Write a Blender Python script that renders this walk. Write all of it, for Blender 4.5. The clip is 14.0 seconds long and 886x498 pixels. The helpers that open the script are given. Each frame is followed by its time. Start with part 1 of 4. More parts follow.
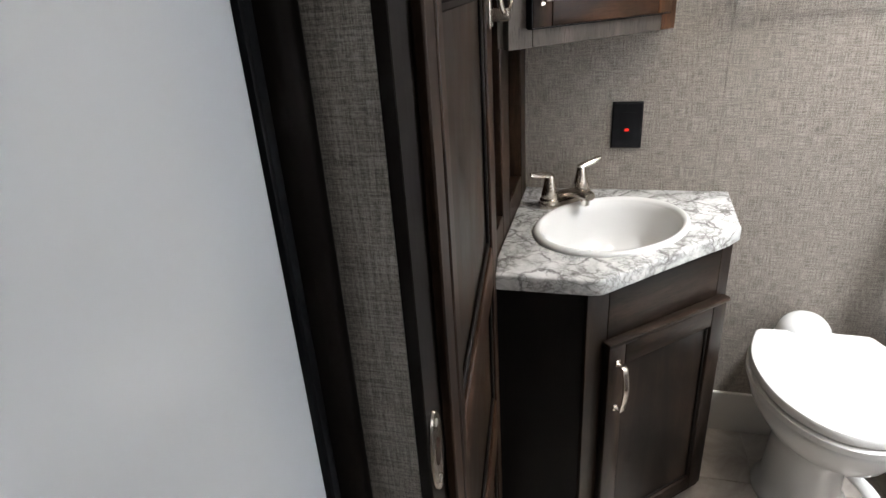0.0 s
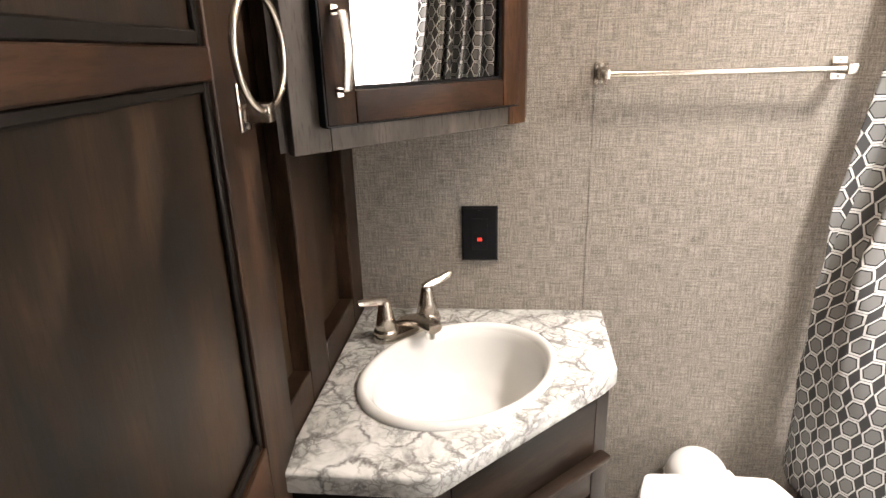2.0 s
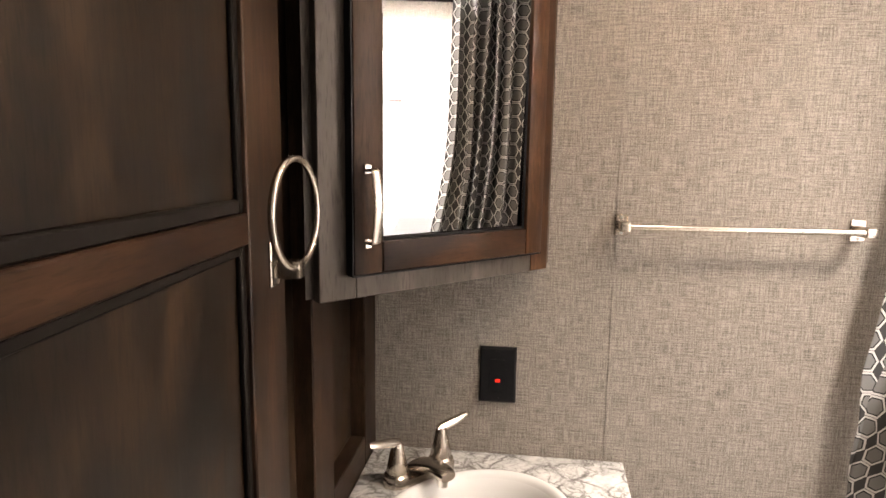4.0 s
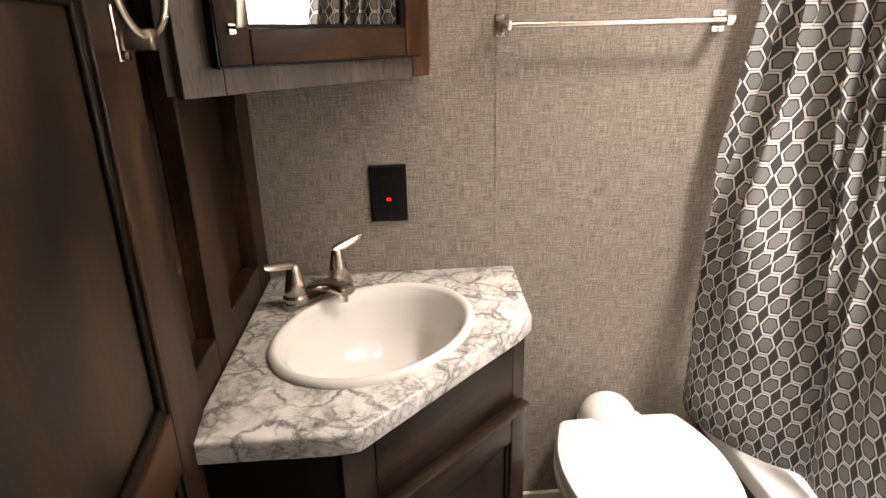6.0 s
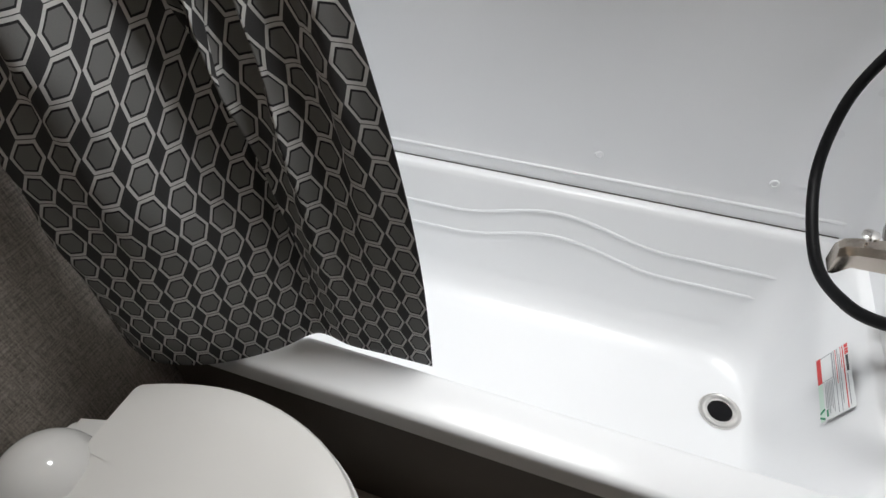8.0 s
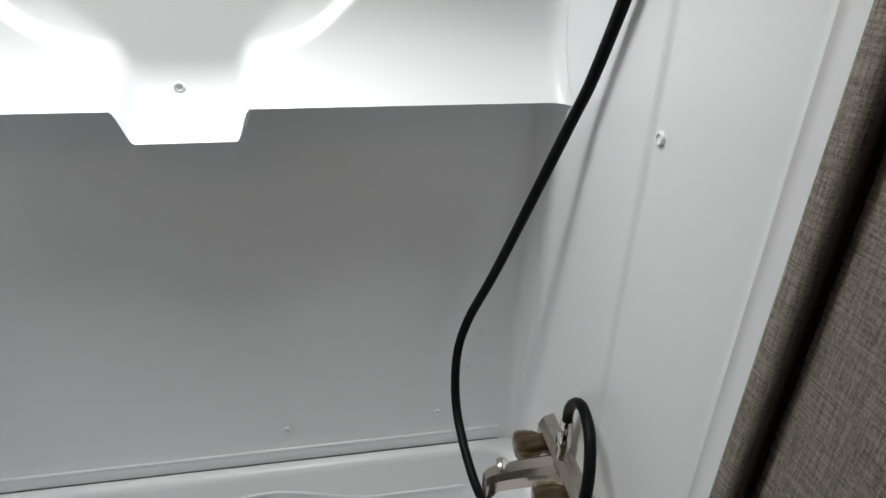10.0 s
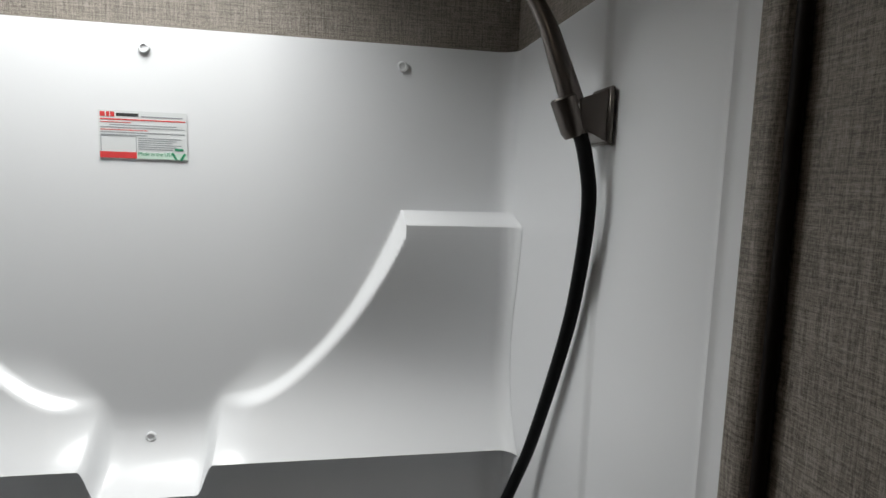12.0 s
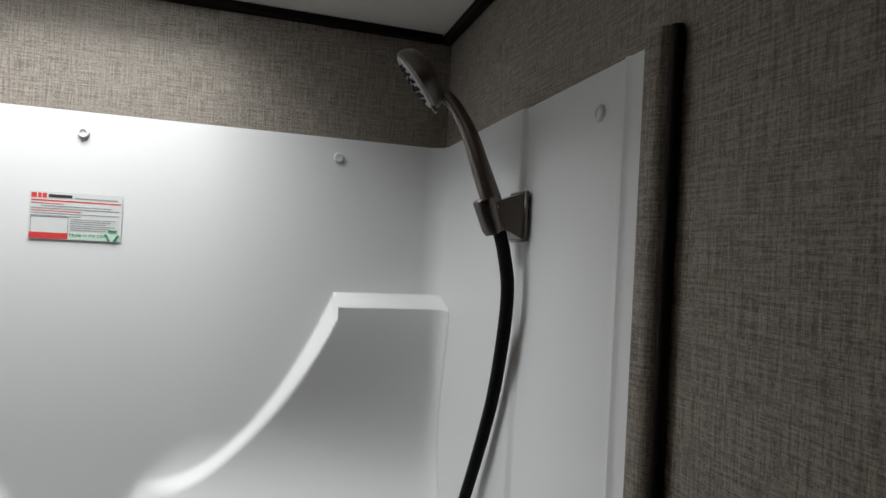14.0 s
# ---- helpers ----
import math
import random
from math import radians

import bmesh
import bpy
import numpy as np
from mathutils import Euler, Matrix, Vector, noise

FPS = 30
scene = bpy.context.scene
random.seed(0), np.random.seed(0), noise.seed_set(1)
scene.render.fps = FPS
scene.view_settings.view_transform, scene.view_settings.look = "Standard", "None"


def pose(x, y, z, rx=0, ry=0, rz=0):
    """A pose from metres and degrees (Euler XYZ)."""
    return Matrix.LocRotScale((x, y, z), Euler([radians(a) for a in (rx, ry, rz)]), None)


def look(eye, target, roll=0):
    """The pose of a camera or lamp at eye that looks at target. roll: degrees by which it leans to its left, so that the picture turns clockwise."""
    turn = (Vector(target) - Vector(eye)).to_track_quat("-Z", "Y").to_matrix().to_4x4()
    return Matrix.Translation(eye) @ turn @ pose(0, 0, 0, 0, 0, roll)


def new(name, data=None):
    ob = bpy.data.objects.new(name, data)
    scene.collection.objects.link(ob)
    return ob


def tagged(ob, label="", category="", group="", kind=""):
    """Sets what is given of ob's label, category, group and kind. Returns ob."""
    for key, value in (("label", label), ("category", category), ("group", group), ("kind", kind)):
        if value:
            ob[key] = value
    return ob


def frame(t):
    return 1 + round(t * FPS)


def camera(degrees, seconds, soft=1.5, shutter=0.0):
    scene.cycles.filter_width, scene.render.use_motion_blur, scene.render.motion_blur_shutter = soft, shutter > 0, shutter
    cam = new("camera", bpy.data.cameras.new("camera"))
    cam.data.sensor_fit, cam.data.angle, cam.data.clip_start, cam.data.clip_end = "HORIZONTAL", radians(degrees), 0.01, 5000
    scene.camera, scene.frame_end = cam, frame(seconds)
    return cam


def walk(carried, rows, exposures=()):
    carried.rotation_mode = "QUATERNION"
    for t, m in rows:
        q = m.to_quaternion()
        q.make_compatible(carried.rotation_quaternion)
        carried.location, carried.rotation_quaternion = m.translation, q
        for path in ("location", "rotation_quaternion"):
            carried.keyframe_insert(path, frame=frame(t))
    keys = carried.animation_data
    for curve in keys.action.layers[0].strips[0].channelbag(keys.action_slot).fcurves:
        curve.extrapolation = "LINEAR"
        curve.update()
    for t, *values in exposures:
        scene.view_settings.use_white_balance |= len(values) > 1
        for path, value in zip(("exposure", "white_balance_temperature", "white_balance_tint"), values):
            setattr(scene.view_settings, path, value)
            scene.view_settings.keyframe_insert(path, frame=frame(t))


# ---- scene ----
cam = camera(74.2, 14.0)
PATH = [
    (0, (0.203, 0.009, 1.252), (-0.314, 1.759, 0.432), -3.9),
    (0.5, (0.244, 0.138, 1.208), (0.036, 1.901, 0.285), -2.6),
    (1, (0.257, 0.28, 1.18), (0.178, 2.034, 0.222), -2.7),
    (1.5, (0.279, 0.366, 1.232), (0.114, 2.169, 0.384), -3.9),
    (2, (0.291, 0.386, 1.262), (0.101, 2.271, 0.62), -1.6),
    (2.5, (0.29, 0.398, 1.315), (0.019, 2.343, 0.94), 0.1),
    (2.7, (0.285, 0.398, 1.33), (-0.007, 2.356, 1.046), 0.7),
    (4.8, (0.289, 0.387, 1.296), (0.119, 2.359, 1.008), 0.3),
    (5, (0.291, 0.384, 1.278), (0.155, 2.348, 0.93), -0.0),
    (5.5, (0.284, 0.377, 1.243), (0.259, 2.308, 0.724), -0.8),
    (6, (0.279, 0.389, 1.201), (0.409, 2.263, 0.514), -1.3),
    (6.5, (0.308, 0.434, 1.164), (0.664, 2.207, 0.31), -2.1),
    (7, (0.369, 0.625, 1.152), (1.102, 2.137, 0.068), -1.7),
    (7.5, (0.498, 0.753, 1.124), (1.559, 1.885, -0.137), -3.1),
    (8, (0.601, 0.874, 1.084), (1.911, 1.414, -0.327), -2.7),
    (8.2, (0.613, 0.889, 1.072), (1.967, 1.204, -0.366), -1.7),
    (10.3, (0.639, 0.763, 1.318), (2.427, 0.416, 0.493), 0.7),
    (10.5, (0.637, 0.747, 1.339), (2.462, 0.396, 0.599), 0.5),
    (11, (0.616, 0.753, 1.38), (2.52, 0.416, 0.865), 1.4),
    (11.5, (0.614, 0.75, 1.462), (2.552, 0.428, 1.087), 1.4),
    (12, (0.616, 0.751, 1.485), (2.568, 0.386, 1.252), 1.9),
    (12.5, (0.626, 0.757, 1.501), (2.559, 0.259, 1.392), 1.2),
    (13, (0.623, 0.751, 1.524), (2.573, 0.306, 1.528), 2.2),
    (13.5, (0.593, 0.764, 1.521), (2.536, 0.292, 1.572), 3.3),
    (14, (0.57, 0.76, 1.51), (2.483, 0.176, 1.52), 2.9),
]
walk(cam, [(t, look(eye, target, roll)) for t, eye, target, roll in PATH],
     [(0, -0.5, 6550, 10), (0.6, -0.65, 6900, 10), (1.5, -0.3, 7300, 13), (2.5, -0.15, 7700, 15), (5.0, -0.6, 8200, 20), (6.2, -0.65, 8000, 18), (7.0, -1.3, 7500, 14), (7.6, -2.25, 7000, 10), (8.2, -2.65, 6750, 10), (10.3, -3.4, 6850, 8), (11.5, -3.85, 6850, 8), (12.5, -4.15, 6850, 8), (14, -4.05, 6850, 8)])

# ---- world, lights ----
world = bpy.data.worlds.new("world")
scene.world = world
world.use_nodes = True
_sky = world.node_tree.nodes.new("ShaderNodeTexSky")
_sky.sky_type, _sky.sun_disc, _sky.sun_elevation, _sky.sun_rotation = "NISHITA", False, radians(55), radians(120)
world.node_tree.links.new(_sky.outputs[0], world.node_tree.nodes["Background"].inputs[0])
world.node_tree.nodes["Background"].inputs[1].default_value = 0.1


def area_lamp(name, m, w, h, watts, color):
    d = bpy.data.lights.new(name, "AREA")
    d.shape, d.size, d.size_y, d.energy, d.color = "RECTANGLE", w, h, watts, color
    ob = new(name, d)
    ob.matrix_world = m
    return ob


CEIL = 1.878
# daylight through the roof window over the tub
area_lamp("skylight_daylight", look((1.30, 1.06, CEIL + 0.235), (1.30, 1.06, 0)), 0.31, 0.40, 180.0, (0.93, 0.96, 1.0))
# warm ceiling lamp between vanity and tub
area_lamp("ceiling_lamp_glow", look((0.60, 1.11, CEIL - 0.022), (0.60, 1.11, 0)), 0.15, 0.15, 6.0, (1.0, 0.86, 0.72))
# daylight added from the unseen hallway, to brighten the white panel and jamb strip
area_lamp("hall_added_daylight", look((0.99, -0.85, 1.30), (0, -0.70, 1.20)), 0.56, 0.6, 6.0, (0.90, 0.95, 1.0))


# ---- materials ----
def mat(name, base, rough=0.5, metal=0.0, ior=1.5):
    m = bpy.data.materials.new(name)
    m.use_nodes = True
    b = m.node_tree.nodes["Principled BSDF"]
    b.inputs["Base Color"].default_value = (*base, 1)
    b.inputs["Roughness"].default_value = rough
    b.inputs["Metallic"].default_value = metal
    b.inputs["IOR"].default_value = ior
    return m


class G:
    """Small helper to wire nodes."""

    def __init__(self, m):
        self.t = m.node_tree
        self.b = self.t.nodes["Principled BSDF"]

    def n(self, kind, **inputs):
        node = self.t.nodes.new(kind)
        for k, v in inputs.items():
            self.put(node, k, v)
        return node

    def put(self, node, key, v):
        key = int(key[1:]) if key[0] == "i" and key[1:].isdigit() else key.replace("_", " ")
        if isinstance(v, bpy.types.NodeSocket):
            self.t.links.new(v, node.inputs[key])
        else:
            node.inputs[key].default_value = v

    def math(self, op, a, b=0.0, c=0.0):
        node = self.t.nodes.new("ShaderNodeMath")
        node.operation = op
        for i, v in enumerate((a, b, c)):
            self.put(node, "i%d" % i, v)
        return node.outputs[0]

    def coord(self, which="Object", scale=(1, 1, 1)):
        c = self.n("ShaderNodeTexCoord").outputs[which]
        mp = self.n("ShaderNodeMapping", Vector=c, Scale=scale)
        return mp.outputs[0]

    def noise(self, vec, scale, detail=3.0, rough=0.5, distortion=0.0):
        return self.n("ShaderNodeTexNoise", Vector=vec, Scale=scale, Detail=detail, Roughness=rough, Distortion=distortion).outputs[0]

    def ramp(self, fac, stops):
        r = self.n("ShaderNodeValToRGB", Fac=fac)
        e = r.color_ramp.elements
        while len(e) < len(stops):
            e.new(0.5)
        for el, (p, c) in zip(e, stops):
            el.position, el.color = p, (*c, 1)
        return r.outputs[0]

    def mix(self, fac, a, b, mode="MIX"):
        node = self.t.nodes.new("ShaderNodeMix")
        node.data_type, node.blend_type = "RGBA", mode
        for i, v in ((0, fac), (6, a), (7, b)):
            if isinstance(v, tuple):
                v = (*v[:3], 1)
            self.put(node, "i%d" % i, v)
        return node.outputs[2]

    def bump(self, height, strength, dist=0.001):
        node = self.n("ShaderNodeBump", Height=height, Strength=strength, Distance=dist)
        self.t.links.new(node.outputs[0], self.b.inputs["Normal"])

    def base(self, c):
        self.t.links.new(c, self.b.inputs["Base Color"])

    def rough(self, v):
        self.t.links.new(v, self.b.inputs["Roughness"])


def wood(name, dark, light, rough=0.38, along=2, spec=0.12, lo=0.40, hi=0.62, cloud=0.4):
    m = mat(name, light, rough)
    m.node_tree.nodes["Principled BSDF"].inputs["Specular IOR Level"].default_value = spec
    g = G(m)
    sc = [9.0, 9.0, 9.0]
    sc[along] = 1.1
    rnd = g.n("ShaderNodeObjectInfo").outputs["Random"]
    vec = g.n("ShaderNodeVectorMath", i0=g.coord("Object", tuple(sc)), i1=g.n("ShaderNodeCombineXYZ", X=g.math("MULTIPLY", rnd, 7.0), Y=rnd, Z=rnd).outputs[0]).outputs[0]
    n1 = g.noise(vec, 1.9, 6, 0.62, 0.9)
    n2 = g.noise(vec, 14.0, 4, 0.7)
    blot = g.noise(g.coord("Object", tuple(1.0 if i != along else 0.55 for i in range(3))), 11.0, 4, 0.6, 0.5)
    f = g.math("ADD", g.math("ADD", g.math("MULTIPLY", n1, 0.82 - cloud), g.math("MULTIPLY", n2, 0.18)), g.math("MULTIPLY", blot, cloud))
    mid = tuple(0.42 * p + 0.58 * q * 0.62 for p, q in zip(dark, light))
    c = g.ramp(f, [(lo, dark), (0.5 * (lo + hi), mid), (hi, light)])
    # open pores filled with darker glaze
    pore = g.ramp(g.noise(vec, 34.0, 2, 0.5), [(0.34, (0.45, 0.42, 0.40)), (0.46, (1, 1, 1))])
    g.base(g.mix(0.6, c, pore, "MULTIPLY"))
    g.rough(g.math("ADD", g.math("MULTIPLY", blot, 0.30), rough - 0.15))
    g.bump(g.math("ADD", n2, g.math("MULTIPLY", blot, 0.7)), 0.10, 0.0008)
    return m


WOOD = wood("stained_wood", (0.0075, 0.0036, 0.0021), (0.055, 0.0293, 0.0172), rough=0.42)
WOOD_H = wood("stained_wood_rail", (0.0075, 0.0036, 0.0021), (0.055, 0.0293, 0.0172), rough=0.42, along=1)
WOOD_X = wood("stained_wood_cross", (0.009, 0.0039, 0.0020), (0.052, 0.0235, 0.0120), rough=0.42, along=0)
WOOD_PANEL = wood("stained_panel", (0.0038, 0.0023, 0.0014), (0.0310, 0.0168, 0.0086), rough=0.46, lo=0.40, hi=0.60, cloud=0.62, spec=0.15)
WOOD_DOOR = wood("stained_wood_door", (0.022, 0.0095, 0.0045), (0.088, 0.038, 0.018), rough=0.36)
# cabinet wood paled to grey, the strong light on it put into the colour
WOOD_LIT = wood("stained_wood_lit_grey", (0.058, 0.048, 0.040), (0.120, 0.098, 0.083), rough=0.4, lo=0.3, hi=0.7)
WOOD_VAN = wood("stained_vanity_wood", (0.0055, 0.0034, 0.0024), (0.034, 0.0205, 0.0138), rough=0.38, spec=0.22)
WOOD_VANX = wood("stained_vanity_rail", (0.0055, 0.0034, 0.0024), (0.032, 0.0195, 0.0130), rough=0.40, along=0)
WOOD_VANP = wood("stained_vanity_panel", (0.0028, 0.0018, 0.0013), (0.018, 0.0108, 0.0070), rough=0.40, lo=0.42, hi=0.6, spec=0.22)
# vanity side wood, its shade put into the colour as near-black
WOOD_SHADED = wood("shaded_side_wood", (0.003, 0.002, 0.0016), (0.007, 0.0048, 0.0038), rough=0.6)


def make_linen():
    m = mat("linen_wallcovering", (0.4, 0.35, 0.3), 0.72)
    g = G(m)
    sep = g.n("ShaderNodeSeparateXYZ", Vector=g.n("ShaderNodeTexCoord").outputs["Object"])
    s = g.math("ADD", sep.outputs[0], sep.outputs[1])
    z = sep.outputs[2]

    def threads(a, b):
        v = g.n("ShaderNodeCombineXYZ", X=g.math("MULTIPLY", s, a), Y=g.math("MULTIPLY", z, b)).outputs[0]
        return g.noise(v, 1.0, 3, 0.55)

    up, across = threads(480, 26), threads(26, 480)
    fine_up, fine_across = threads(1300, 210), threads(210, 1300)
    broad = g.noise(g.n("ShaderNodeCombineXYZ", X=s, Y=z).outputs[0], 7.0, 3, 0.5)
    slub = g.math("ADD", g.math("MULTIPLY", up, 0.5), g.math("MULTIPLY", across, 0.5))
    fine = g.math("ADD", g.math("MULTIPLY", fine_up, 0.5), g.math("MULTIPLY", fine_across, 0.5))
    f = g.math("ADD", g.math("MULTIPLY", slub, 0.50), g.math("MULTIPLY", fine, 0.50))
    c = g.ramp(f, [(0.425, (0.085, 0.072, 0.060)), (0.5, (0.220, 0.192, 0.164)), (0.575, (0.360, 0.320, 0.280))])
    g.base(g.mix(g.math("MULTIPLY", broad, 0.22), c, (0.20, 0.170, 0.142)))
    g.bump(f, 0.8, 0.0010)
    return m


LINEN = make_linen()


def plain(name, base, rough, metal=0.0, var=0.06, scale=18.0, bump=0.0, vscale=(1, 1, 1)):
    m = mat(name, base, rough, metal)
    g = G(m)
    v = g.coord("Object", vscale)
    n1, n2 = g.noise(v, scale, 4, 0.6), g.noise(v, scale * 9, 2, 0.5)
    lo = tuple(c * (1 - var) for c in base)
    hi = tuple(min(1, c * (1 + var)) for c in base)
    g.base(g.mix(n1, lo, hi))
    g.rough(g.math("ADD", g.math("MULTIPLY", n1, 0.12), max(0.02, rough - 0.06)))
    if bump:
        g.bump(n2, bump, 0.0006)
    return m


SURROUND = plain("white_abs_surround", (0.86, 0.87, 0.885), 0.30, var=0.02, scale=3, bump=0.05)
TUBW = plain("white_abs_tub", (0.82, 0.83, 0.84), 0.30, var=0.02, scale=3, bump=0.05)
PORCELAIN = plain("white_porcelain", (0.68, 0.675, 0.655), 0.10, var=0.02, scale=4)
SEATPL = plain("white_seat_plastic", (0.66, 0.65, 0.625), 0.30, var=0.02, scale=5, bump=0.03)
NICKEL = plain("brushed_nickel", (0.60, 0.54, 0.48), 0.25, 1.0, var=0.08, scale=40, vscale=(1, 1, 8))
CHROME = plain("polished_chrome", (0.78, 0.76, 0.73), 0.12, 1.0, var=0.04, scale=30)
SMOKED = plain("smoked_nickel", (0.13, 0.115, 0.105), 0.30, 0.9, var=0.08, scale=30)
BLACKPL = plain("black_plastic", (0.008, 0.008, 0.009), 0.35, var=0.1, scale=60, bump=0.05)
RUBBER = plain("black_rubber", (0.006, 0.006, 0.0065), 0.42, var=0.15, scale=40, bump=0.04)
GREYPL = plain("grey_spray_face", (0.34, 0.34, 0.34), 0.45, var=0.05)
CEILM = plain("white_ceiling_panel", (0.74, 0.72, 0.68), 0.6, var=0.03, scale=6, bump=0.1)
TRIMD = plain("dark_brown_trim", (0.007, 0.005, 0.004), 0.55, var=0.2, scale=25, vscale=(6, 6, 1))
for _m in (TRIMD, BLACKPL, RUBBER):
    _m.node_tree.nodes["Principled BSDF"].inputs["Specular IOR Level"].default_value = 0.08
APRON = plain("taupe_tub_apron", (0.075, 0.058, 0.046), 0.45, var=0.08, scale=5)
WHITEP = plain("white_door_panel", (0.62, 0.64, 0.66), 0.24, var=0.03, scale=2)
BASEW = plain("white_baseboard", (0.60, 0.57, 0.53), 0.5, var=0.04)
SCREWM = plain("screw_steel", (0.45, 0.43, 0.40), 0.35, 1.0)
MIRROR = mat("mirror_glass", (0.92, 0.93, 0.93), 0.01, 1.0)
RED = mat("red_indicator", (0.8, 0.02, 0.01), 0.4)
RED.node_tree.nodes["Principled BSDF"].inputs["Emission Color"].default_value = (1, 0.03, 0.015, 1)
RED.node_tree.nodes["Principled BSDF"].inputs["Emission Strength"].default_value = 0.9
LAMPM = mat("lamp_diffuser", (0.9, 0.85, 0.78), 0.5)
LAMPM.node_tree.nodes["Principled BSDF"].inputs["Emission Color"].default_value = (1, 0.86, 0.7, 1)
LAMPM.node_tree.nodes["Principled BSDF"].inputs["Emission Strength"].default_value = 3.0
AMBER = mat("smoked_acrylic", (0.22, 0.15, 0.08), 0.05)
AMBER.node_tree.nodes["Principled BSDF"].inputs["Transmission Weight"].default_value = 0.8


def make_marble():
    m = mat("marbled_laminate", (0.8, 0.79, 0.78), 0.22)
    g = G(m)
    v = g.coord()
    warp = g.n("ShaderNodeTexNoise", Vector=v, Scale=13.0, Detail=7.0, Roughness=0.62)
    d = g.n("ShaderNodeVectorMath", i0=v, i1=g.n("ShaderNodeVectorMath", i0=warp.outputs[1]).outputs[0])
    sc = g.t.nodes.new("ShaderNodeVectorMath")
    sc.operation = "SCALE"
    g.put(sc, "i0", warp.outputs[1])
    sc.inputs["Scale"].default_value = 0.075
    g.t.links.new(sc.outputs[0], d.inputs[1])

    def veins(scale, wide):
        vo = g.t.nodes.new("ShaderNodeTexVoronoi")
        vo.feature = "DISTANCE_TO_EDGE"
        g.put(vo, "Vector", d.outputs[0])
        vo.inputs["Scale"].default_value = scale
        return g.ramp(vo.outputs["Distance"], [(0.0, (1, 1, 1)), (wide, (0, 0, 0))])

    big, mid, small = veins(15, 0.075), veins(29, 0.085), veins(60, 0.13)
    patch = g.ramp(g.noise(v, 12.0, 3, 0.6, 0.5), [(0.44, (0, 0, 0)), (0.60, (1, 1, 1))])
    patch2 = g.ramp(g.noise(v, 19.0, 3, 0.6, 0.3), [(0.38, (0.10, 0.10, 0.10)), (0.56, (1, 1, 1))])
    patch3 = g.ramp(g.noise(v, 9.0, 4, 0.6, 0.6), [(0.46, (0, 0, 0)), (0.58, (1, 1, 1))])
    soft = g.noise(v, 26.0, 5, 0.65, 0.6)
    white = g.ramp(soft, [(0.32, (0.40, 0.40, 0.385)), (0.48, (0.60, 0.595, 0.575)), (0.62, (0.70, 0.69, 0.67))])
    c = g.mix(g.math("MULTIPLY", patch, 0.40), white, (0.36, 0.365, 0.345))
    c = g.mix(g.math("MULTIPLY", g.math("MULTIPLY", big, patch2), 0.92), c, (0.115, 0.105, 0.10))
    c = g.mix(g.math("MULTIPLY", g.math("MULTIPLY", mid, patch3), 0.85), c, (0.15, 0.14, 0.13))
    c = g.mix(g.math("MULTIPLY", g.math("MULTIPLY", small, patch), 0.75), c, (0.14, 0.135, 0.125))
    g.base(c)
    return m


MARBLE = make_marble()


def make_floor():
    m = mat("stone_look_vinyl", (0.4, 0.36, 0.32), 0.45)
    g = G(m)
    n1, n2 = g.noise(g.coord(), 9.0, 5, 0.65, 0.8), g.noise(g.coord(), 80.0, 3, 0.6)
    c = g.ramp(n1, [(0.3, (0.27, 0.235, 0.20)), (0.7, (0.50, 0.455, 0.41))])
    g.base(g.mix(g.math("MULTIPLY", n2, 0.3), c, (0.33, 0.29, 0.255)))
    g.bump(n2, 0.08, 0.0006)
    return m


FLOORM = make_floor()


def make_curtain():
    """Printed cloth: columns of grey hexagons with dark outlines between white bands; UV in metres."""
    m = mat("hexagon_print_cloth", (0.4, 0.4, 0.4), 0.75)
    g = G(m)
    uv = g.n("ShaderNodeTexCoord").outputs["UV"]
    sep = g.n("ShaderNodeSeparateXYZ", Vector=uv)
    W, H = 0.0462, 0.0400
    u, v = g.math("DIVIDE", sep.outputs[0], W), g.math("DIVIDE", sep.outputs[1], H)

    def cell(du, dv):
        a = g.math("SUBTRACT", g.math("FRACT", g.math("ADD", u, du)), 0.5)
        b = g.math("SUBTRACT", g.math("FRACT", g.math("ADD", v, dv)), 0.5)
        return g.math("MULTIPLY", g.math("ABSOLUTE", a), W), g.math("MULTIPLY", g.math("ABSOLUTE", b), H)

    def hexd(x, y):
        # six-sided distance, points to the sides
        return g.math("MAXIMUM", y, g.math("ADD", g.math("MULTIPLY", x, 0.866), g.math("MULTIPLY", y, 0.5)))

    d1 = hexd(*cell(0, 0))
    d = d1
    cloth = g.n("ShaderNodeTexNoise", Vector=uv, Scale=900.0, Detail=2.0).outputs[0]
    grey = g.mix(cloth, (0.135, 0.135, 0.132), (0.21, 0.21, 0.206))
    darkg = g.mix(cloth, (0.026, 0.026, 0.027), (0.048, 0.048, 0.050))
    fill = grey
    black, white = (0.010, 0.010, 0.011), (0.60, 0.60, 0.585)
    c = g.mix(g.math("GREATER_THAN", d, 0.0134), fill, black)
    c = g.mix(g.math("GREATER_THAN", d, 0.0157), c, white)
    c = g.mix(g.math("GREATER_THAN", d, 0.0195), c, darkg)
    g.base(c)
    g.bump(cloth, 0.1, 0.0004)
    return m


CLOTH = make_curtain()


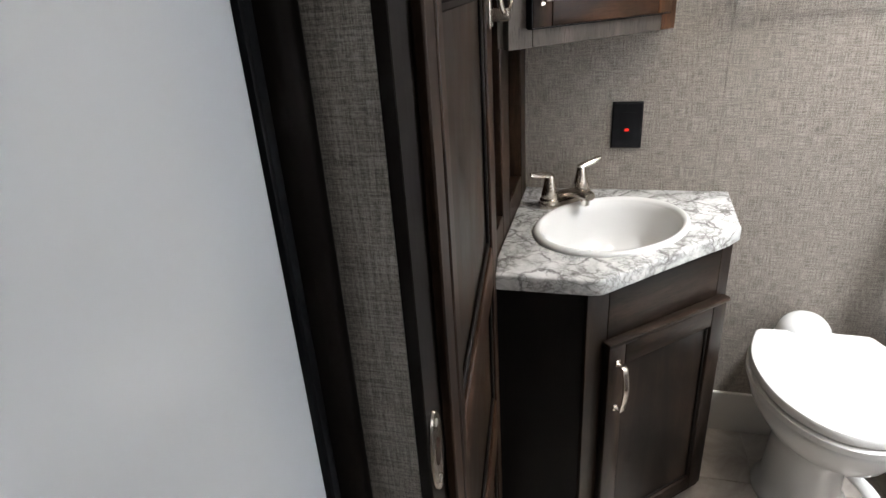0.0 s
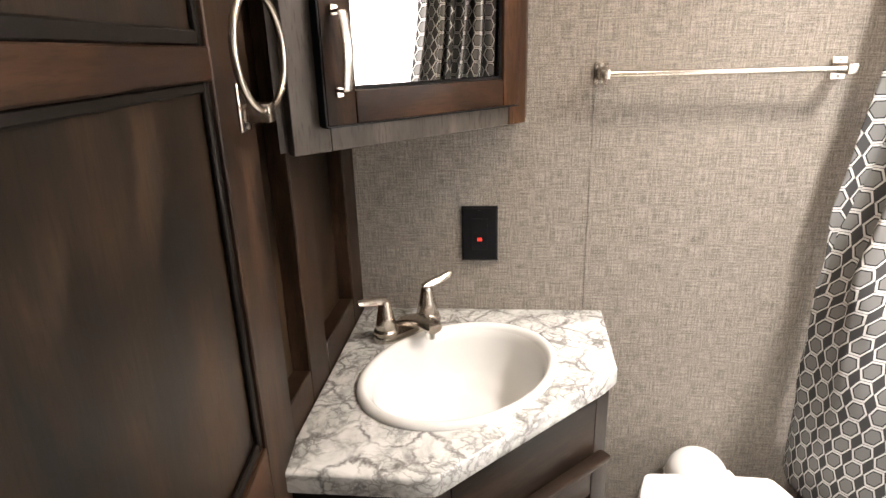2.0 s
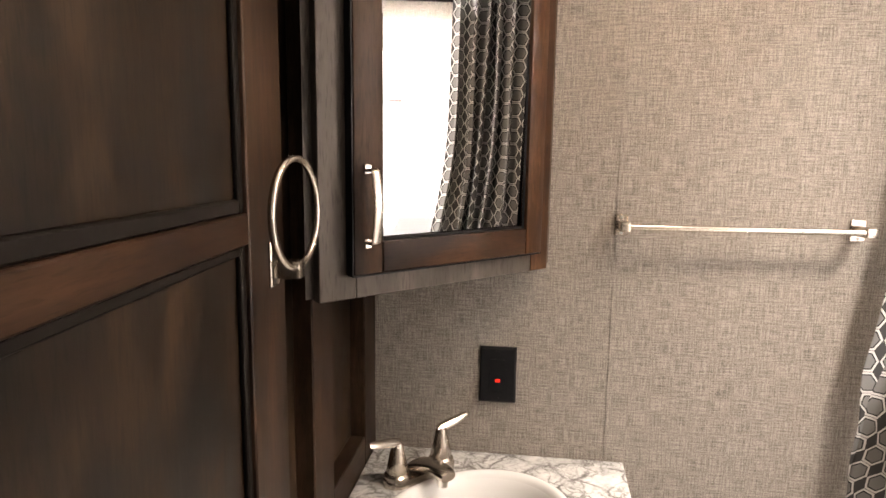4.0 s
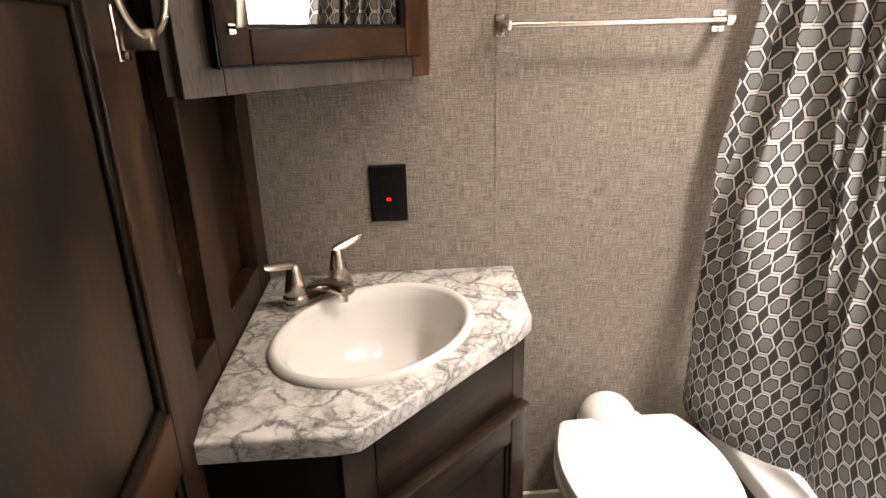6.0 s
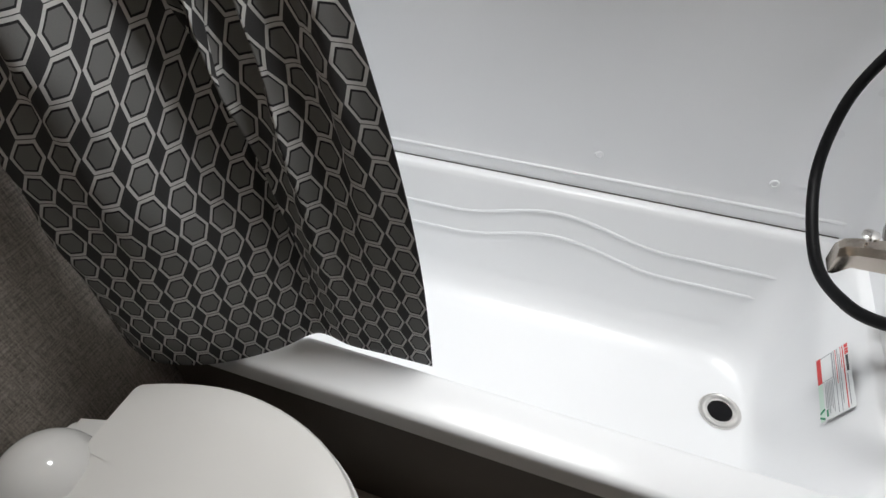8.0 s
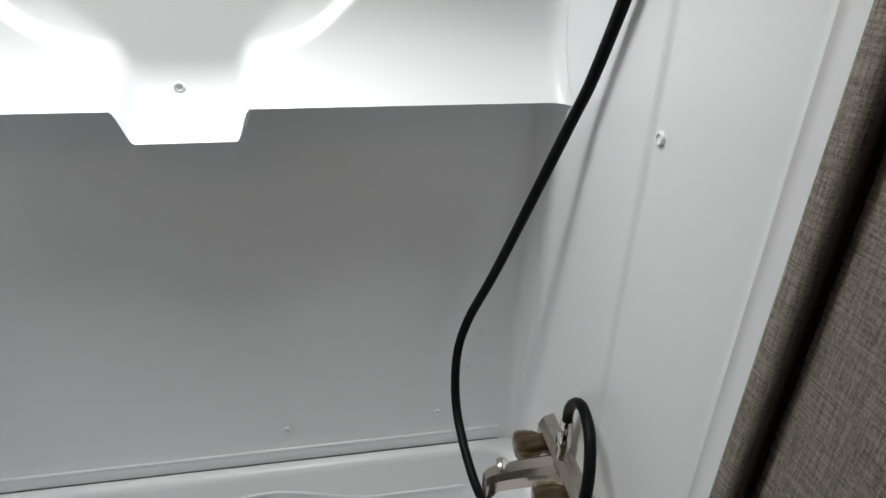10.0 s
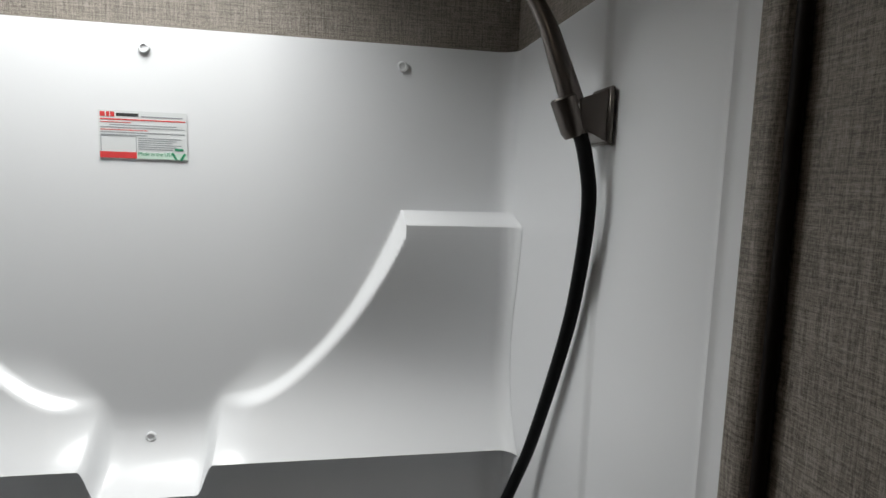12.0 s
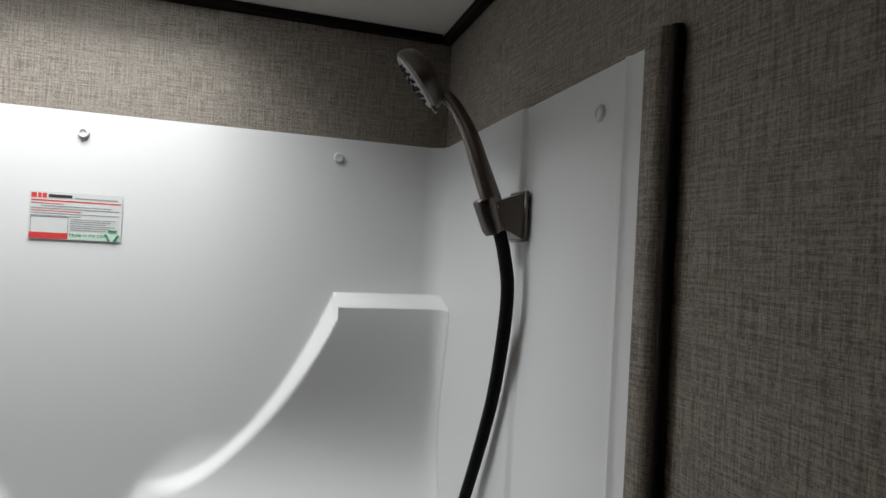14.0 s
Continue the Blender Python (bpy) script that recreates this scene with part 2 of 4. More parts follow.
# ---- mesh helpers ----
def box(bm, x0, x1, y0, y1, z0, z1, bev=0.0, seg=1):
    vs = [bm.verts.new((x, y, z)) for x in (x0, x1) for y in (y0, y1) for z in (z0, z1)]
    fs = [bm.faces.new([vs[i] for i in f]) for f in ((0, 1, 3, 2), (4, 6, 7, 5), (0, 4, 5, 1), (2, 3, 7, 6), (0, 2, 6, 4), (1, 5, 7, 3))]
    if bev:
        es = {e for f in fs for e in f.edges}
        bmesh.ops.bevel(bm, geom=list(es), offset=bev, segments=seg, profile=0.5, affect="EDGES")
    return bm


def bbox(*a, **k):
    return box(bmesh.new(), *a, **k)


def prism(pts, z0, z1, bev=0.0, seg=2):
    bm = bmesh.new()
    lo = [bm.verts.new((x, y, z0)) for x, y in pts]
    hi = [bm.verts.new((x, y, z1)) for x, y in pts]
    n = len(pts)
    bm.faces.new(lo[::-1])
    top = bm.faces.new(hi)
    for i in range(n):
        bm.faces.new((lo[i], lo[(i + 1) % n], hi[(i + 1) % n], hi[i]))
    if bev:
        es = list(top.edges) + [e for e in bm.edges if e.verts[0] in lo and e.verts[1] in lo]
        bmesh.ops.bevel(bm, geom=es, offset=bev, segments=seg, profile=0.5, affect="EDGES")
    return bm


def loft(rings, close=True, cap0=True, cap1=True, bm=None):
    """Skin over rings of equal length."""
    bm = bm or bmesh.new()
    vs = [[bm.verts.new(p) for p in r] for r in rings]
    n = len(rings[0])
    for a, b in zip(vs, vs[1:]):
        for i in range(n if close else n - 1):
            bm.faces.new((a[i], a[(i + 1) % n], b[(i + 1) % n], b[i]))
    if cap0:
        bm.faces.new(vs[0][::-1])
    if cap1:
        bm.faces.new(vs[-1])
    return bm


def ellipse(cx, cy, z, a, b, turn=0.0, n=48):
    c, s = math.cos(turn), math.sin(turn)
    out = []
    for i in range(n):
        t = 2 * math.pi * i / n
        x, y = a * math.cos(t), b * math.sin(t)
        out.append((cx + x * c - y * s, cy + x * s + y * c, z))
    return out


def lathe(profile, n=24, cap0=True, cap1=True):
    """Profile of (radius, z) round the z axis."""
    return loft([[(r * math.cos(2 * math.pi * i / n), r * math.sin(2 * math.pi * i / n), z) for i in range(n)] for r, z in profile], True, cap0, cap1)


def spline(pts, per=8):
    """A smooth curve through points (Catmull-Rom)."""
    P = [Vector(p) for p in pts]
    P = [2 * P[0] - P[1]] + P + [2 * P[-1] - P[-2]]
    out = []
    for i in range(1, len(P) - 2):
        a, b, c, d = P[i - 1:i + 3]
        for k in range(per):
            t = k / per
            out.append(0.5 * (2 * b + (c - a) * t + (2 * a - 5 * b + 4 * c - d) * t * t + (3 * b - a - 3 * c + d) * t ** 3))
    return out + [P[-2]]


def tube(pts, r, n=10, flat=1.0, bm=None):
    """A tube along points; r a number or one per point."""
    pts = [Vector(p) for p in pts]
    rs = r if isinstance(r, (list, tuple)) else [r] * len(pts)
    rings, side = [], None
    for i, p in enumerate(pts):
        d = (pts[min(i + 1, len(pts) - 1)] - pts[max(i - 1, 0)]).normalized()
        if side is None:
            side = d.orthogonal().normalized()
        side = (side - d * side.dot(d)).normalized()
        up = d.cross(side)
        rings.append([p + side * rs[i] * math.cos(2 * math.pi * k / n) + up * rs[i] * flat * math.sin(2 * math.pi * k / n) for k in range(n)])
    return loft(rings, bm=bm)


def moved(bm, m):
    bmesh.ops.transform(bm, matrix=m, verts=bm.verts)
    return bm


def finish(bm, smooth):
    bmesh.ops.recalc_face_normals(bm, faces=bm.faces)
    if smooth:
        lim = math.cos(radians(smooth))
        for f in bm.faces:
            f.smooth = True
        for e in bm.edges:
            if len(e.link_faces) == 2 and e.link_faces[0].normal.dot(e.link_faces[1].normal) < lim:
                e.smooth = False


def mesh_of(name, bm, material, smooth=40):
    finish(bm, smooth)
    me = bpy.data.meshes.new(name)
    bm.to_mesh(me)
    bm.free()
    me.materials.append(material)
    return me


def part(name, bm, material, parent, label="", smooth=40):
    ob = new(name, mesh_of(name, bm, material, smooth))
    ob.parent = parent
    return tagged(ob, label)


def solid(name, bm, material, label, category, kind="", group="", smooth=40, at=None):
    ob = new(name, mesh_of(name, bm, material, smooth))
    if at is not None:
        ob.matrix_world = at
    return tagged(ob, label, category, group, kind)


def thing(name, m, label, category, kind="", group=""):
    ob = new(name)
    ob.empty_display_size = 0.05
    ob.matrix_world = m
    return tagged(ob, label, category, group, kind)


# ---- plan ----
YB = 1.53      # back wall
YF = 0.467     # faucet wall, bathroom face
XT = 1.51      # long tub wall
YC = 1.0     # middle of the tub
RIM = 0.370

# floor: a base and large tiles with recessed joints
floor = solid("floor", bbox(-0.1, 1.6, -1.5, 1.65, -0.06, -0.003), FLOORM, "stone-look vinyl floor in beige tiles", "floor", "structure")

# back wall, two lengths of wallcovering with a batten seam
wall_back = solid("wall_north", bbox(-0.1, 1.6, YB, YB + 0.06, 0, CEIL), LINEN, "taupe linen-textured wallcovering on the back wall", "wall", "structure")
part("seam", bbox(0.4655, 0.4685, YB - 0.0012, YB, 0.74, CEIL, 0.0004), LINEN, wall_back, "raised joint between two lengths of wallcovering")
solid("wall_east", bbox(XT + 0.03, 1.57, -1.5, YB, 0, CEIL), LINEN, "taupe linen-textured wallcovering above the tub surround", "wall", "structure")
DX0, DX1 = 0.067, 0.70
ws = solid("wall_south", bbox(DX1, XT + 0.03, 0.385, YF, 0, CEIL), LINEN, "taupe linen-textured partition wall beside the doorway", "wall", "structure")
solid("wall_south_header", bbox(-0.1, DX1, 0.385, YF, 1.86, CEIL), LINEN, "strip of partition wall over the doorway", "wall", "structure")
solid("wall_south_jamb", bbox(-0.1, DX0 - 0.012, 0.385, YF - 0.004, 0, 1.86), LINEN, "narrow strip of linen-textured wall beside the door frame", "wall", "structure")
for nm, y0, x0, x1 in (("left", 0.383, DX0 - 0.0115, DX0), ("right", 0.383, DX1 - 0.012, DX1 - 0.0005)):
    solid("door_frame", bbox(x0, x1, y0, YF + 0.002, 0, 1.858, 0.001), TRIMD, "dark brown door jamb of the bathroom doorway", "door frame", "structure")
solid("door_frame", bbox(DX0, DX1 - 0.0125, 0.384, YF + 0.002, 1.847, 1.8595), TRIMD, "dark brown head of the doorway", "door frame", "structure")
solid("door_stop", bbox(DX0 + 0.0003, DX0 + 0.011, 0.425, 0.452, 0, 1.845, 0.002), WOOD, "dark brown door stop strip", "trim", "structure")

# hallway shell
solid("wall_west_hall", bbox(-0.1, -0.055, -1.5, 0.385, 0, CEIL), LINEN, "taupe linen-textured hallway wall", "wall", "structure")
solid("wall_hall_end", bbox(-0.1, 1.0, -1.56, -1.5, 0, CEIL), LINEN, "taupe linen-textured end wall of the hallway", "wall", "structure")
# unseen east wall, left open where the added hallway daylight comes in
for a in ((-1.5, -1.16, 0, CEIL), (-0.54, 0.385, 0, CEIL), (-1.16, -0.54, 0, 0.98), (-1.16, -0.54, 1.62, CEIL)):
    solid("wall_hall_east", bbox(0.95, 1.01, *a), LINEN, "taupe linen-textured hallway wall round an added, unseen opening", "wall", "structure")

# ceiling with the opening of the roof window
SX0, SX1, SY0, SY1 = 1.13, 1.47, 0.85, 1.27
cb = bmesh.new()
for a in ((-0.1, SX0, -1.56, YB + 0.06), (SX1, 1.57, -1.56, YB + 0.06), (SX0, SX1, -1.56, SY0), (SX0, SX1, SY1, YB + 0.06)):
    box(cb, *a, CEIL, CEIL + 0.04)
solid("ceiling", cb, CEILM, "smooth white ceiling panel", "ceiling", "structure")
for a in ((0.0, XT + 0.03, YB - 0.02, YB), (0.0, XT + 0.03, YF, YF + 0.02)):
    solid("trim", bbox(*a, CEIL - 0.013, CEIL, 0.003), TRIMD, "dark brown strip where wall meets ceiling", "trim", "structure")
solid("trim", bbox(XT + 0.01, XT + 0.03, YF + 0.02, YB - 0.02, CEIL - 0.013, CEIL, 0.003), TRIMD, "dark brown strip where wall meets ceiling", "trim", "structure")
sk = thing("skylight", pose(0, 0, CEIL), "white framed roof window over the tub", "skylight", "structure")
part("curb", bbox(SX0, SX0 + 0.012, SY0, SY1, 0.0, 0.26), SURROUND, sk)
part("curb", bbox(SX1 - 0.012, SX1, SY0, SY1, 0.0, 0.26), SURROUND, sk)
part("curb", bbox(SX0 + 0.012, SX1 - 0.012, SY0, SY0 + 0.012, 0.0, 0.26), SURROUND, sk)
part("curb", bbox(SX0 + 0.012, SX1 - 0.012, SY1 - 0.012, SY1, 0.0, 0.26), SURROUND, sk)
lamp = thing("ceiling_lamp", pose(0.60, 1.11, CEIL), "round white ceiling lamp with warm light", "lamp")
part("rim", lathe([(0.085, -0.016), (0.098, -0.016), (0.104, -0.008), (0.104, 0)], 32, False, True), SURROUND, lamp)
part("diffuser", lathe([(0.0001, -0.015), (0.084, -0.0145), (0.085, -0.004)], 32, False, False), LAMPM, lamp)

# skirting behind the toilet
solid("baseboard", bbox(0.48, 0.945, YB - 0.012, YB, 0, 0.135, 0.002), BASEW, "off-white baseboard behind the toilet", "baseboard", "structure")

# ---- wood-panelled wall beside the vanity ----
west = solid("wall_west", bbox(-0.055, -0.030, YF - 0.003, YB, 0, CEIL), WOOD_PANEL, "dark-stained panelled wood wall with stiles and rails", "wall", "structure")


def west_bar(name, y0, y1, z0, z1, m, bev=0.0022):
    part(name, bbox(-0.0305, 0, y0, y1, z0, z1, bev), m, west)


west_bar("stile", 1.168, 1.256, 0, CEIL, WOOD)
west_bar("stile", 1.448, YB, 0, CEIL, WOOD)
for y0, y1 in ((1.0665, 1.1675), (1.2565, 1.4475)):
    west_bar("rail", y0, y1, 0.60, 0.795, WOOD_H)
    west_bar("rail", y0, y1, 1.76, CEIL, WOOD_H)

# ---- bathroom door, swung open against the panelled wall ----
HX, HY, FX, FY = 0.074, 0.472, 0.004, 1.066
DL = math.hypot(FX - HX, FY - HY)
DA = math.degrees(math.atan2(FY - HY, FX - HX))
bd = thing("bathroom_door", pose(HX, HY, 0, 0, 0, DA), "dark-stained panelled wood door standing open", "door")
RAILS = ((0.012, 0.09), (0.395, 0.485), (0.745, 0.822), (1.240, 1.272), (1.74, 1.842))
LS, RS = 0.030, DL - 0.120
part("stile", bbox(0, LS, 0, 0.028, 0.012, 1.842, 0.002), WOOD, bd)
part("stile", bbox(RS, DL, 0, 0.028, 0.012, 1.842, 0.002), WOOD, bd)
for z0, z1 in RAILS:
    part("rail", bbox(LS + 0.0004, RS - 0.0004, 0.0002, 0.028, z0, z1, 0.002), WOOD_X, bd)
for (a, z0), (z1, b) in zip(RAILS, RAILS[1:]):
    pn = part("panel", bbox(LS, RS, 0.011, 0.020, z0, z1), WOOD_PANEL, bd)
    for x0, x1, c, d in ((LS, LS + 0.012, z0, z1), (RS - 0.012, RS, z0, z1), (LS + 0.012, RS - 0.012, z0, z0 + 0.014), (LS + 0.012, RS - 0.012, z1 - 0.010, z1)):
        part("bead", bbox(x0, x1, 0.0045, 0.0105, c, d, 0.002), TRIMD, pn)

# ---- doorway side: white panel, post, strike plate ----
wp = thing("tall_white_panel", pose(-0.03, -0.389, 0), "tall smooth white panel door with a black edge gasket", "door")
part("panel", bbox(-0.02, 0.018, -0.75, 0.728, 0.02, 1.84, 0.006, 2), WHITEP, wp)
part("gasket", bbox(-0.02, 0.022, 0.7285, 0.742, 0.0, 1.85, 0.002), BLACKPL, wp, "black rubber gasket")
solid("post", bbox(-0.054, 0.010, 0.3545, 0.3845, 0, CEIL - 0.002, 0.011, 3), TRIMD, "dark brown rounded post beside the doorway", "post", "structure")
sp = thing("strike_plate", pose(DX0 + 0.0008, 0.400, 0.865), "oval brushed metal strike plate on the door jamb", "strike plate")
part("plate", moved(loft([ellipse(0, 0, 0, 0.046, 0.016, 0, 28), ellipse(0, 0, 0.0022, 0.045, 0.015, 0, 28)]), pose(0, 0, 0, 0, 90, 0)), NICKEL, sp)
part("latch_hole", moved(loft([ellipse(0, 0, 0.002, 0.016, 0.008, 0, 20), ellipse(0, 0, 0.0028, 0.015, 0.0075, 0, 20)]), pose(0, 0, 0, 0, 90, 0)), WOOD_DOOR, sp, "bare wood showing in the latch hole")
for dz in (-0.033, 0.033):
    part("screw", moved(lathe([(0.004, 0.002), (0.004, 0.003), (0.002, 0.0036)], 12), pose(0, 0, dz, 0, 90, 0)), SCREWM, sp)

# ---- towel ring ----
ring = thing("towel_ring", Matrix.Translation((HX + (FX - HX) * 0.925, HY + (FY - HY) * 0.925, 1.205)) @ pose(0, 0, 0, 0, 0, DA - 92), "brushed nickel towel ring on the door stile", "towel ring")
part("back_plate", bbox(0.0, 0.004, -0.017, 0.017, -0.022, 0.030, 0.0015), NICKEL, ring)
part("arm", bbox(0.004, 0.034, -0.011, 0.011, -0.013, 0.008, 0.003, 2), NICKEL, ring)
RT = radians(-7)
cr = [(0.028 - 0.061 * math.sin(t) * math.sin(RT), 0.061 * math.cos(RT) * math.sin(t), 0.061 - 0.061 * math.cos(t)) for t in [2 * math.pi * i / 48 for i in range(49)]]
part("ring", tube(cr, 0.0042, 10), NICKEL, ring)
for dz in (-0.017, 0.024):
    part("screw", moved(lathe([(0.0035, 0.004), (0.0035, 0.0052), (0.002, 0.0058)], 12), pose(0, 0.002, dz, 0, 90, 0)), SCREWM, ring)

# ---- corner mirror cabinet ----
A, B = Vector((0.021, 1.140)), Vector((0.338, 1.488))
U = (B - A).normalized()
ANG = math.degrees(math.atan2(U.y, U.x))
LEN = (B - A).length
MZ0, MZ1 = 1.133, 1.70
mc = thing("corner_mirror_cabinet", pose(A.x, A.y, MZ0, 0, 0, ANG), "corner wall cabinet in stained wood with a mirror door", "cabinet")
HC = MZ1 - MZ0
inv = (Matrix.Translation((A.x, A.y, 0)) @ pose(0, 0, 0, 0, 0, ANG)).inverted()


def loc(x, y):
    p = inv @ Vector((x, y, 0))
    return p.x, p.y


body = [loc(0.0005, A.y + 0.003), (0.002, 0.016), (LEN - 0.002, 0.016), loc(B.x + 0.004, YB - 0.0005), loc(0.0005, YB - 0.0005)]
part("body", prism(body, 0.004, HC), WOOD_LIT, mc)
part("face_stile", bbox(0, 0.058, 0, 0.0155, 0, HC, 0.0012), WOOD_LIT, mc)
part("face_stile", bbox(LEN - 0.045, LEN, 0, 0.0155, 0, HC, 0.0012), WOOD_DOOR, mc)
part("face_rail", bbox(0.0585, LEN - 0.0455, 0, 0.0155, 0, 0.06, 0.0012), WOOD_LIT, mc)
part("face_rail", bbox(0.0585, LEN - 0.0455, 0, 0.0155, HC - 0.05, HC, 0.0012), WOOD_LIT, mc)
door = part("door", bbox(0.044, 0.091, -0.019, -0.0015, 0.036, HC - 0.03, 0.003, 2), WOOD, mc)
DR = 0.432
for nm, a in (("door_stile", (DR - 0.041, DR, 0.036, HC - 0.03)), ("door_rail", (0.0915, DR - 0.0415, 0.036, 0.081)), ("door_rail", (0.0915, DR - 0.0415, HC - 0.075, HC - 0.03))):
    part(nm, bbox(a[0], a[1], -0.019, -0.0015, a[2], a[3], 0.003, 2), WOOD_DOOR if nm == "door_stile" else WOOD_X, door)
part("mirror", moved(bbox(0.0915, DR - 0.0415, -0.0045, 0.0, 0.0, HC - 0.157), pose(0, -0.0020, 0.0815, 1.3, 0, 0)), MIRROR, door, "clear mirror glass")
for x0, x1, z0, z1 in ((DR - 0.047, DR - 0.041, 0.081, HC - 0.075), (0.0912, 0.0955, 0.081, HC - 0.075), (0.0955, DR - 0.047, 0.0812, 0.086)):
    part("bead", bbox(x0, x1, -0.0135, -0.0106, z0, z1, 0.001), BLACKPL, door)


def bow_handle(parent, length, m, stand=0.024):
    """A flat bowed pull, upright, feet at z 0 and length, standing off to -y."""
    pts = spline([(0, -0.003, 0.002), (0, -stand * 0.8, length * 0.02), (0, -stand, length * 0.10), (0, -stand - 0.006, length * 0.5), (0, -stand, length * 0.90), (0, -stand * 0.8, length * 0.98), (0, -0.003, length - 0.002)], 6)
    rings = []
    for i, p in enumerate(pts):
        d = (pts[min(i + 1, len(pts) - 1)] - pts[max(i - 1, 0)]).normalized()
        n = Vector((0, -d.z, d.y)) * 0.0021
        w = Vector((0.0058 + 0.0014 * math.sin(math.pi * i / (len(pts) - 1)), 0, 0))
        rings.append([m @ (p + a) for a in (n + w * 0.7, n * 0.5 + w, -n * 0.5 + w, -n + w * 0.7, -n - w * 0.7, -n * 0.5 - w, n * 0.5 - w, n - w * 0.7)])
    h = part("handle", loft(rings), NICKEL, parent, "brushed nickel bow handle")
    for z in (0.0, length):
        part("foot", moved(bbox(-0.006, 0.006, -0.005, 0.0, z - 0.007, z + 0.007, 0.0015), m), NICKEL, h)
    return h


# black strips added for the shaded gap between mirror door and face frame
for a in ((0.0415, 0.0438, 0.036, HC - 0.03), (0.044, DR, 0.0335, 0.0358)):
    part("door_shade_strip", bbox(a[0], a[1], -0.0175, -0.0012, a[2], a[3]), BLACKPL, door, "black strip for the shaded gap at the door edge")
bow_handle(mc, 0.102, pose(0.064, -0.019, 0.080))

# ---- black wall plate ----
wpl = thing("wall_switch_plate", pose(0.252, YB, 0.907), "black plastic wall plate with a small red light", "switch plate")
part("plate", moved(loft([[(sx * (0.0365 - i), sz * (0.0575 - i), h) for sx, sz in ((-1, -1), (1, -1), (1, 1), (-1, 1))] for i, h in ((0, 0), (0, 0.003), (0.004, 0.0085))]), pose(0, 0, 0, 90, 0, 0)), BLACKPL, wpl, smooth=0)
part("rocker", bbox(-0.016, 0.016, -0.0100, -0.0086, -0.033, 0.033, 0.001), BLACKPL, wpl)
part("indicator", bbox(-0.0048, 0.0048, -0.0112, -0.0101, -0.0135, -0.007, 0.0005), RED, wpl, "glowing red indicator")
for dz in (-0.048, 0.048):
    part("screw", moved(lathe([(0.003, 0.0084), (0.003, 0.0092), (0.001, 0.0096)], 10), pose(0, 0, dz, 90, 0, 0)), BLACKPL, wpl)

# ---- towel bar ----
bar = thing("towel_bar", pose(0.476, YB, 1.2145), "brushed nickel towel bar on the wallcovering", "towel bar")
for x in (0.0, 0.411):
    mt = part("mount", bbox(x - 0.013, x + 0.013, -0.004, 0, -0.020, 0.020, 0.0015), NICKEL, bar)
    part("post", bbox(x - 0.009, x + 0.009, -0.050, -0.004, -0.009, 0.009, 0.002, 2), NICKEL, mt)
    for dz in (-0.0145, 0.0145):
        part("screw", moved(lathe([(0.0032, 0.004), (0.0032, 0.005), (0.0015, 0.0056)], 10), pose(x, 0, dz, 90, 0, 0)), SCREWM, mt)
part("rod", tube([(0.006, -0.042, 0), (0.405, -0.042, 0)], 0.0056, 14), NICKEL, bar)

# ---- vanity ----
CT = 0.74


def rounded(pts, radii, n=6):
    out = []
    for i, p in enumerate(pts):
        p, a, b = Vector(p), Vector(pts[i - 1]), Vector(pts[(i + 1) % len(pts)])
        r = radii[i]
        if not r:
            out.append(tuple(p))
            continue
        da, db = (a - p).normalized(), (b - p).normalized()
        half = math.acos(max(-1, min(1, da.dot(db)))) / 2
        t = r / math.tan(half)
        c = p + (da + db).normalized() * (r / math.sin(half))
        s, e = p + da * t - c, p + db * t - c
        for k in range(n + 1):
            v = s.lerp(e, k / n).normalized() * r
            out.append(tuple(c + v))
    return out


SC, SA, SB, ST = (0.226, 1.273), 0.192, 0.150, radians(50)
top_pts = rounded([(0.001, 0.999), (0.206, 0.997), (0.494, 1.284), (0.505, YB - 0.001), (0.001, YB - 0.001)], [0, 0.035, 0.03, 0, 0])
counter = thing("vanity_countertop", pose(0, 0, CT), "white and grey marbled laminate countertop with rounded corners", "countertop")


def counter_mesh():
    """The slab with an oval opening for the basin."""
    bm = bmesh.new()
    n = 96
    C = Vector(SC)
    hole = [Vector(p[:2]) for p in ellipse(*SC, 0, SA - 0.012, SB - 0.012, ST, n)]
    outer = []
    for h in hole:
        d = (h - C).normalized()
        best = None
        for i in range(len(top_pts)):
            a, b = Vector(top_pts[i - 1]), Vector(top_pts[i])
            e = b - a
            den = d.x * e.y - d.y * e.x
            if abs(den) < 1e-9:
                continue
            w = a - C
            t, u = (w.x * e.y - w.y * e.x) / den, (w.x * d.y - w.y * d.x) / den
            if t > 0 and -1e-6 <= u <= 1 + 1e-6 and (best is None or t < best):
                best = t
        outer.append(C + d * best)
    # put the true corners back into the outline
    for c in top_pts:
        k = min(range(n), key=lambda j: (outer[j] - Vector(c)).length)
        outer[k] = Vector(c)

    def inset(p, k):
        return C + (p - C) * (1 - k / max((p - C).length, 1e-6))

    rings = [[(*h, -0.033) for h in hole], [(*inset(p, 0.004), -0.034) for p in outer], [(*p, -0.030) for p in outer], [(*p, -0.004) for p in outer], [(*inset(p, 0.0012), -0.0012) for p in outer], [(*inset(p, 0.004), 0) for p in outer], [(*h, 0) for h in hole], [(*h, -0.033) for h in hole]]
    loft(rings, True, False, False, bm)
    bmesh.ops.remove_doubles(bm, verts=bm.verts, dist=1e-5)
    return bm


part("slab", counter_mesh(), MARBLE, counter, smooth=50)

basin = thing("oval_basin", pose(*SC, CT, 0, 0, math.degrees(ST)), "glossy white oval drop-in wash basin", "basin")
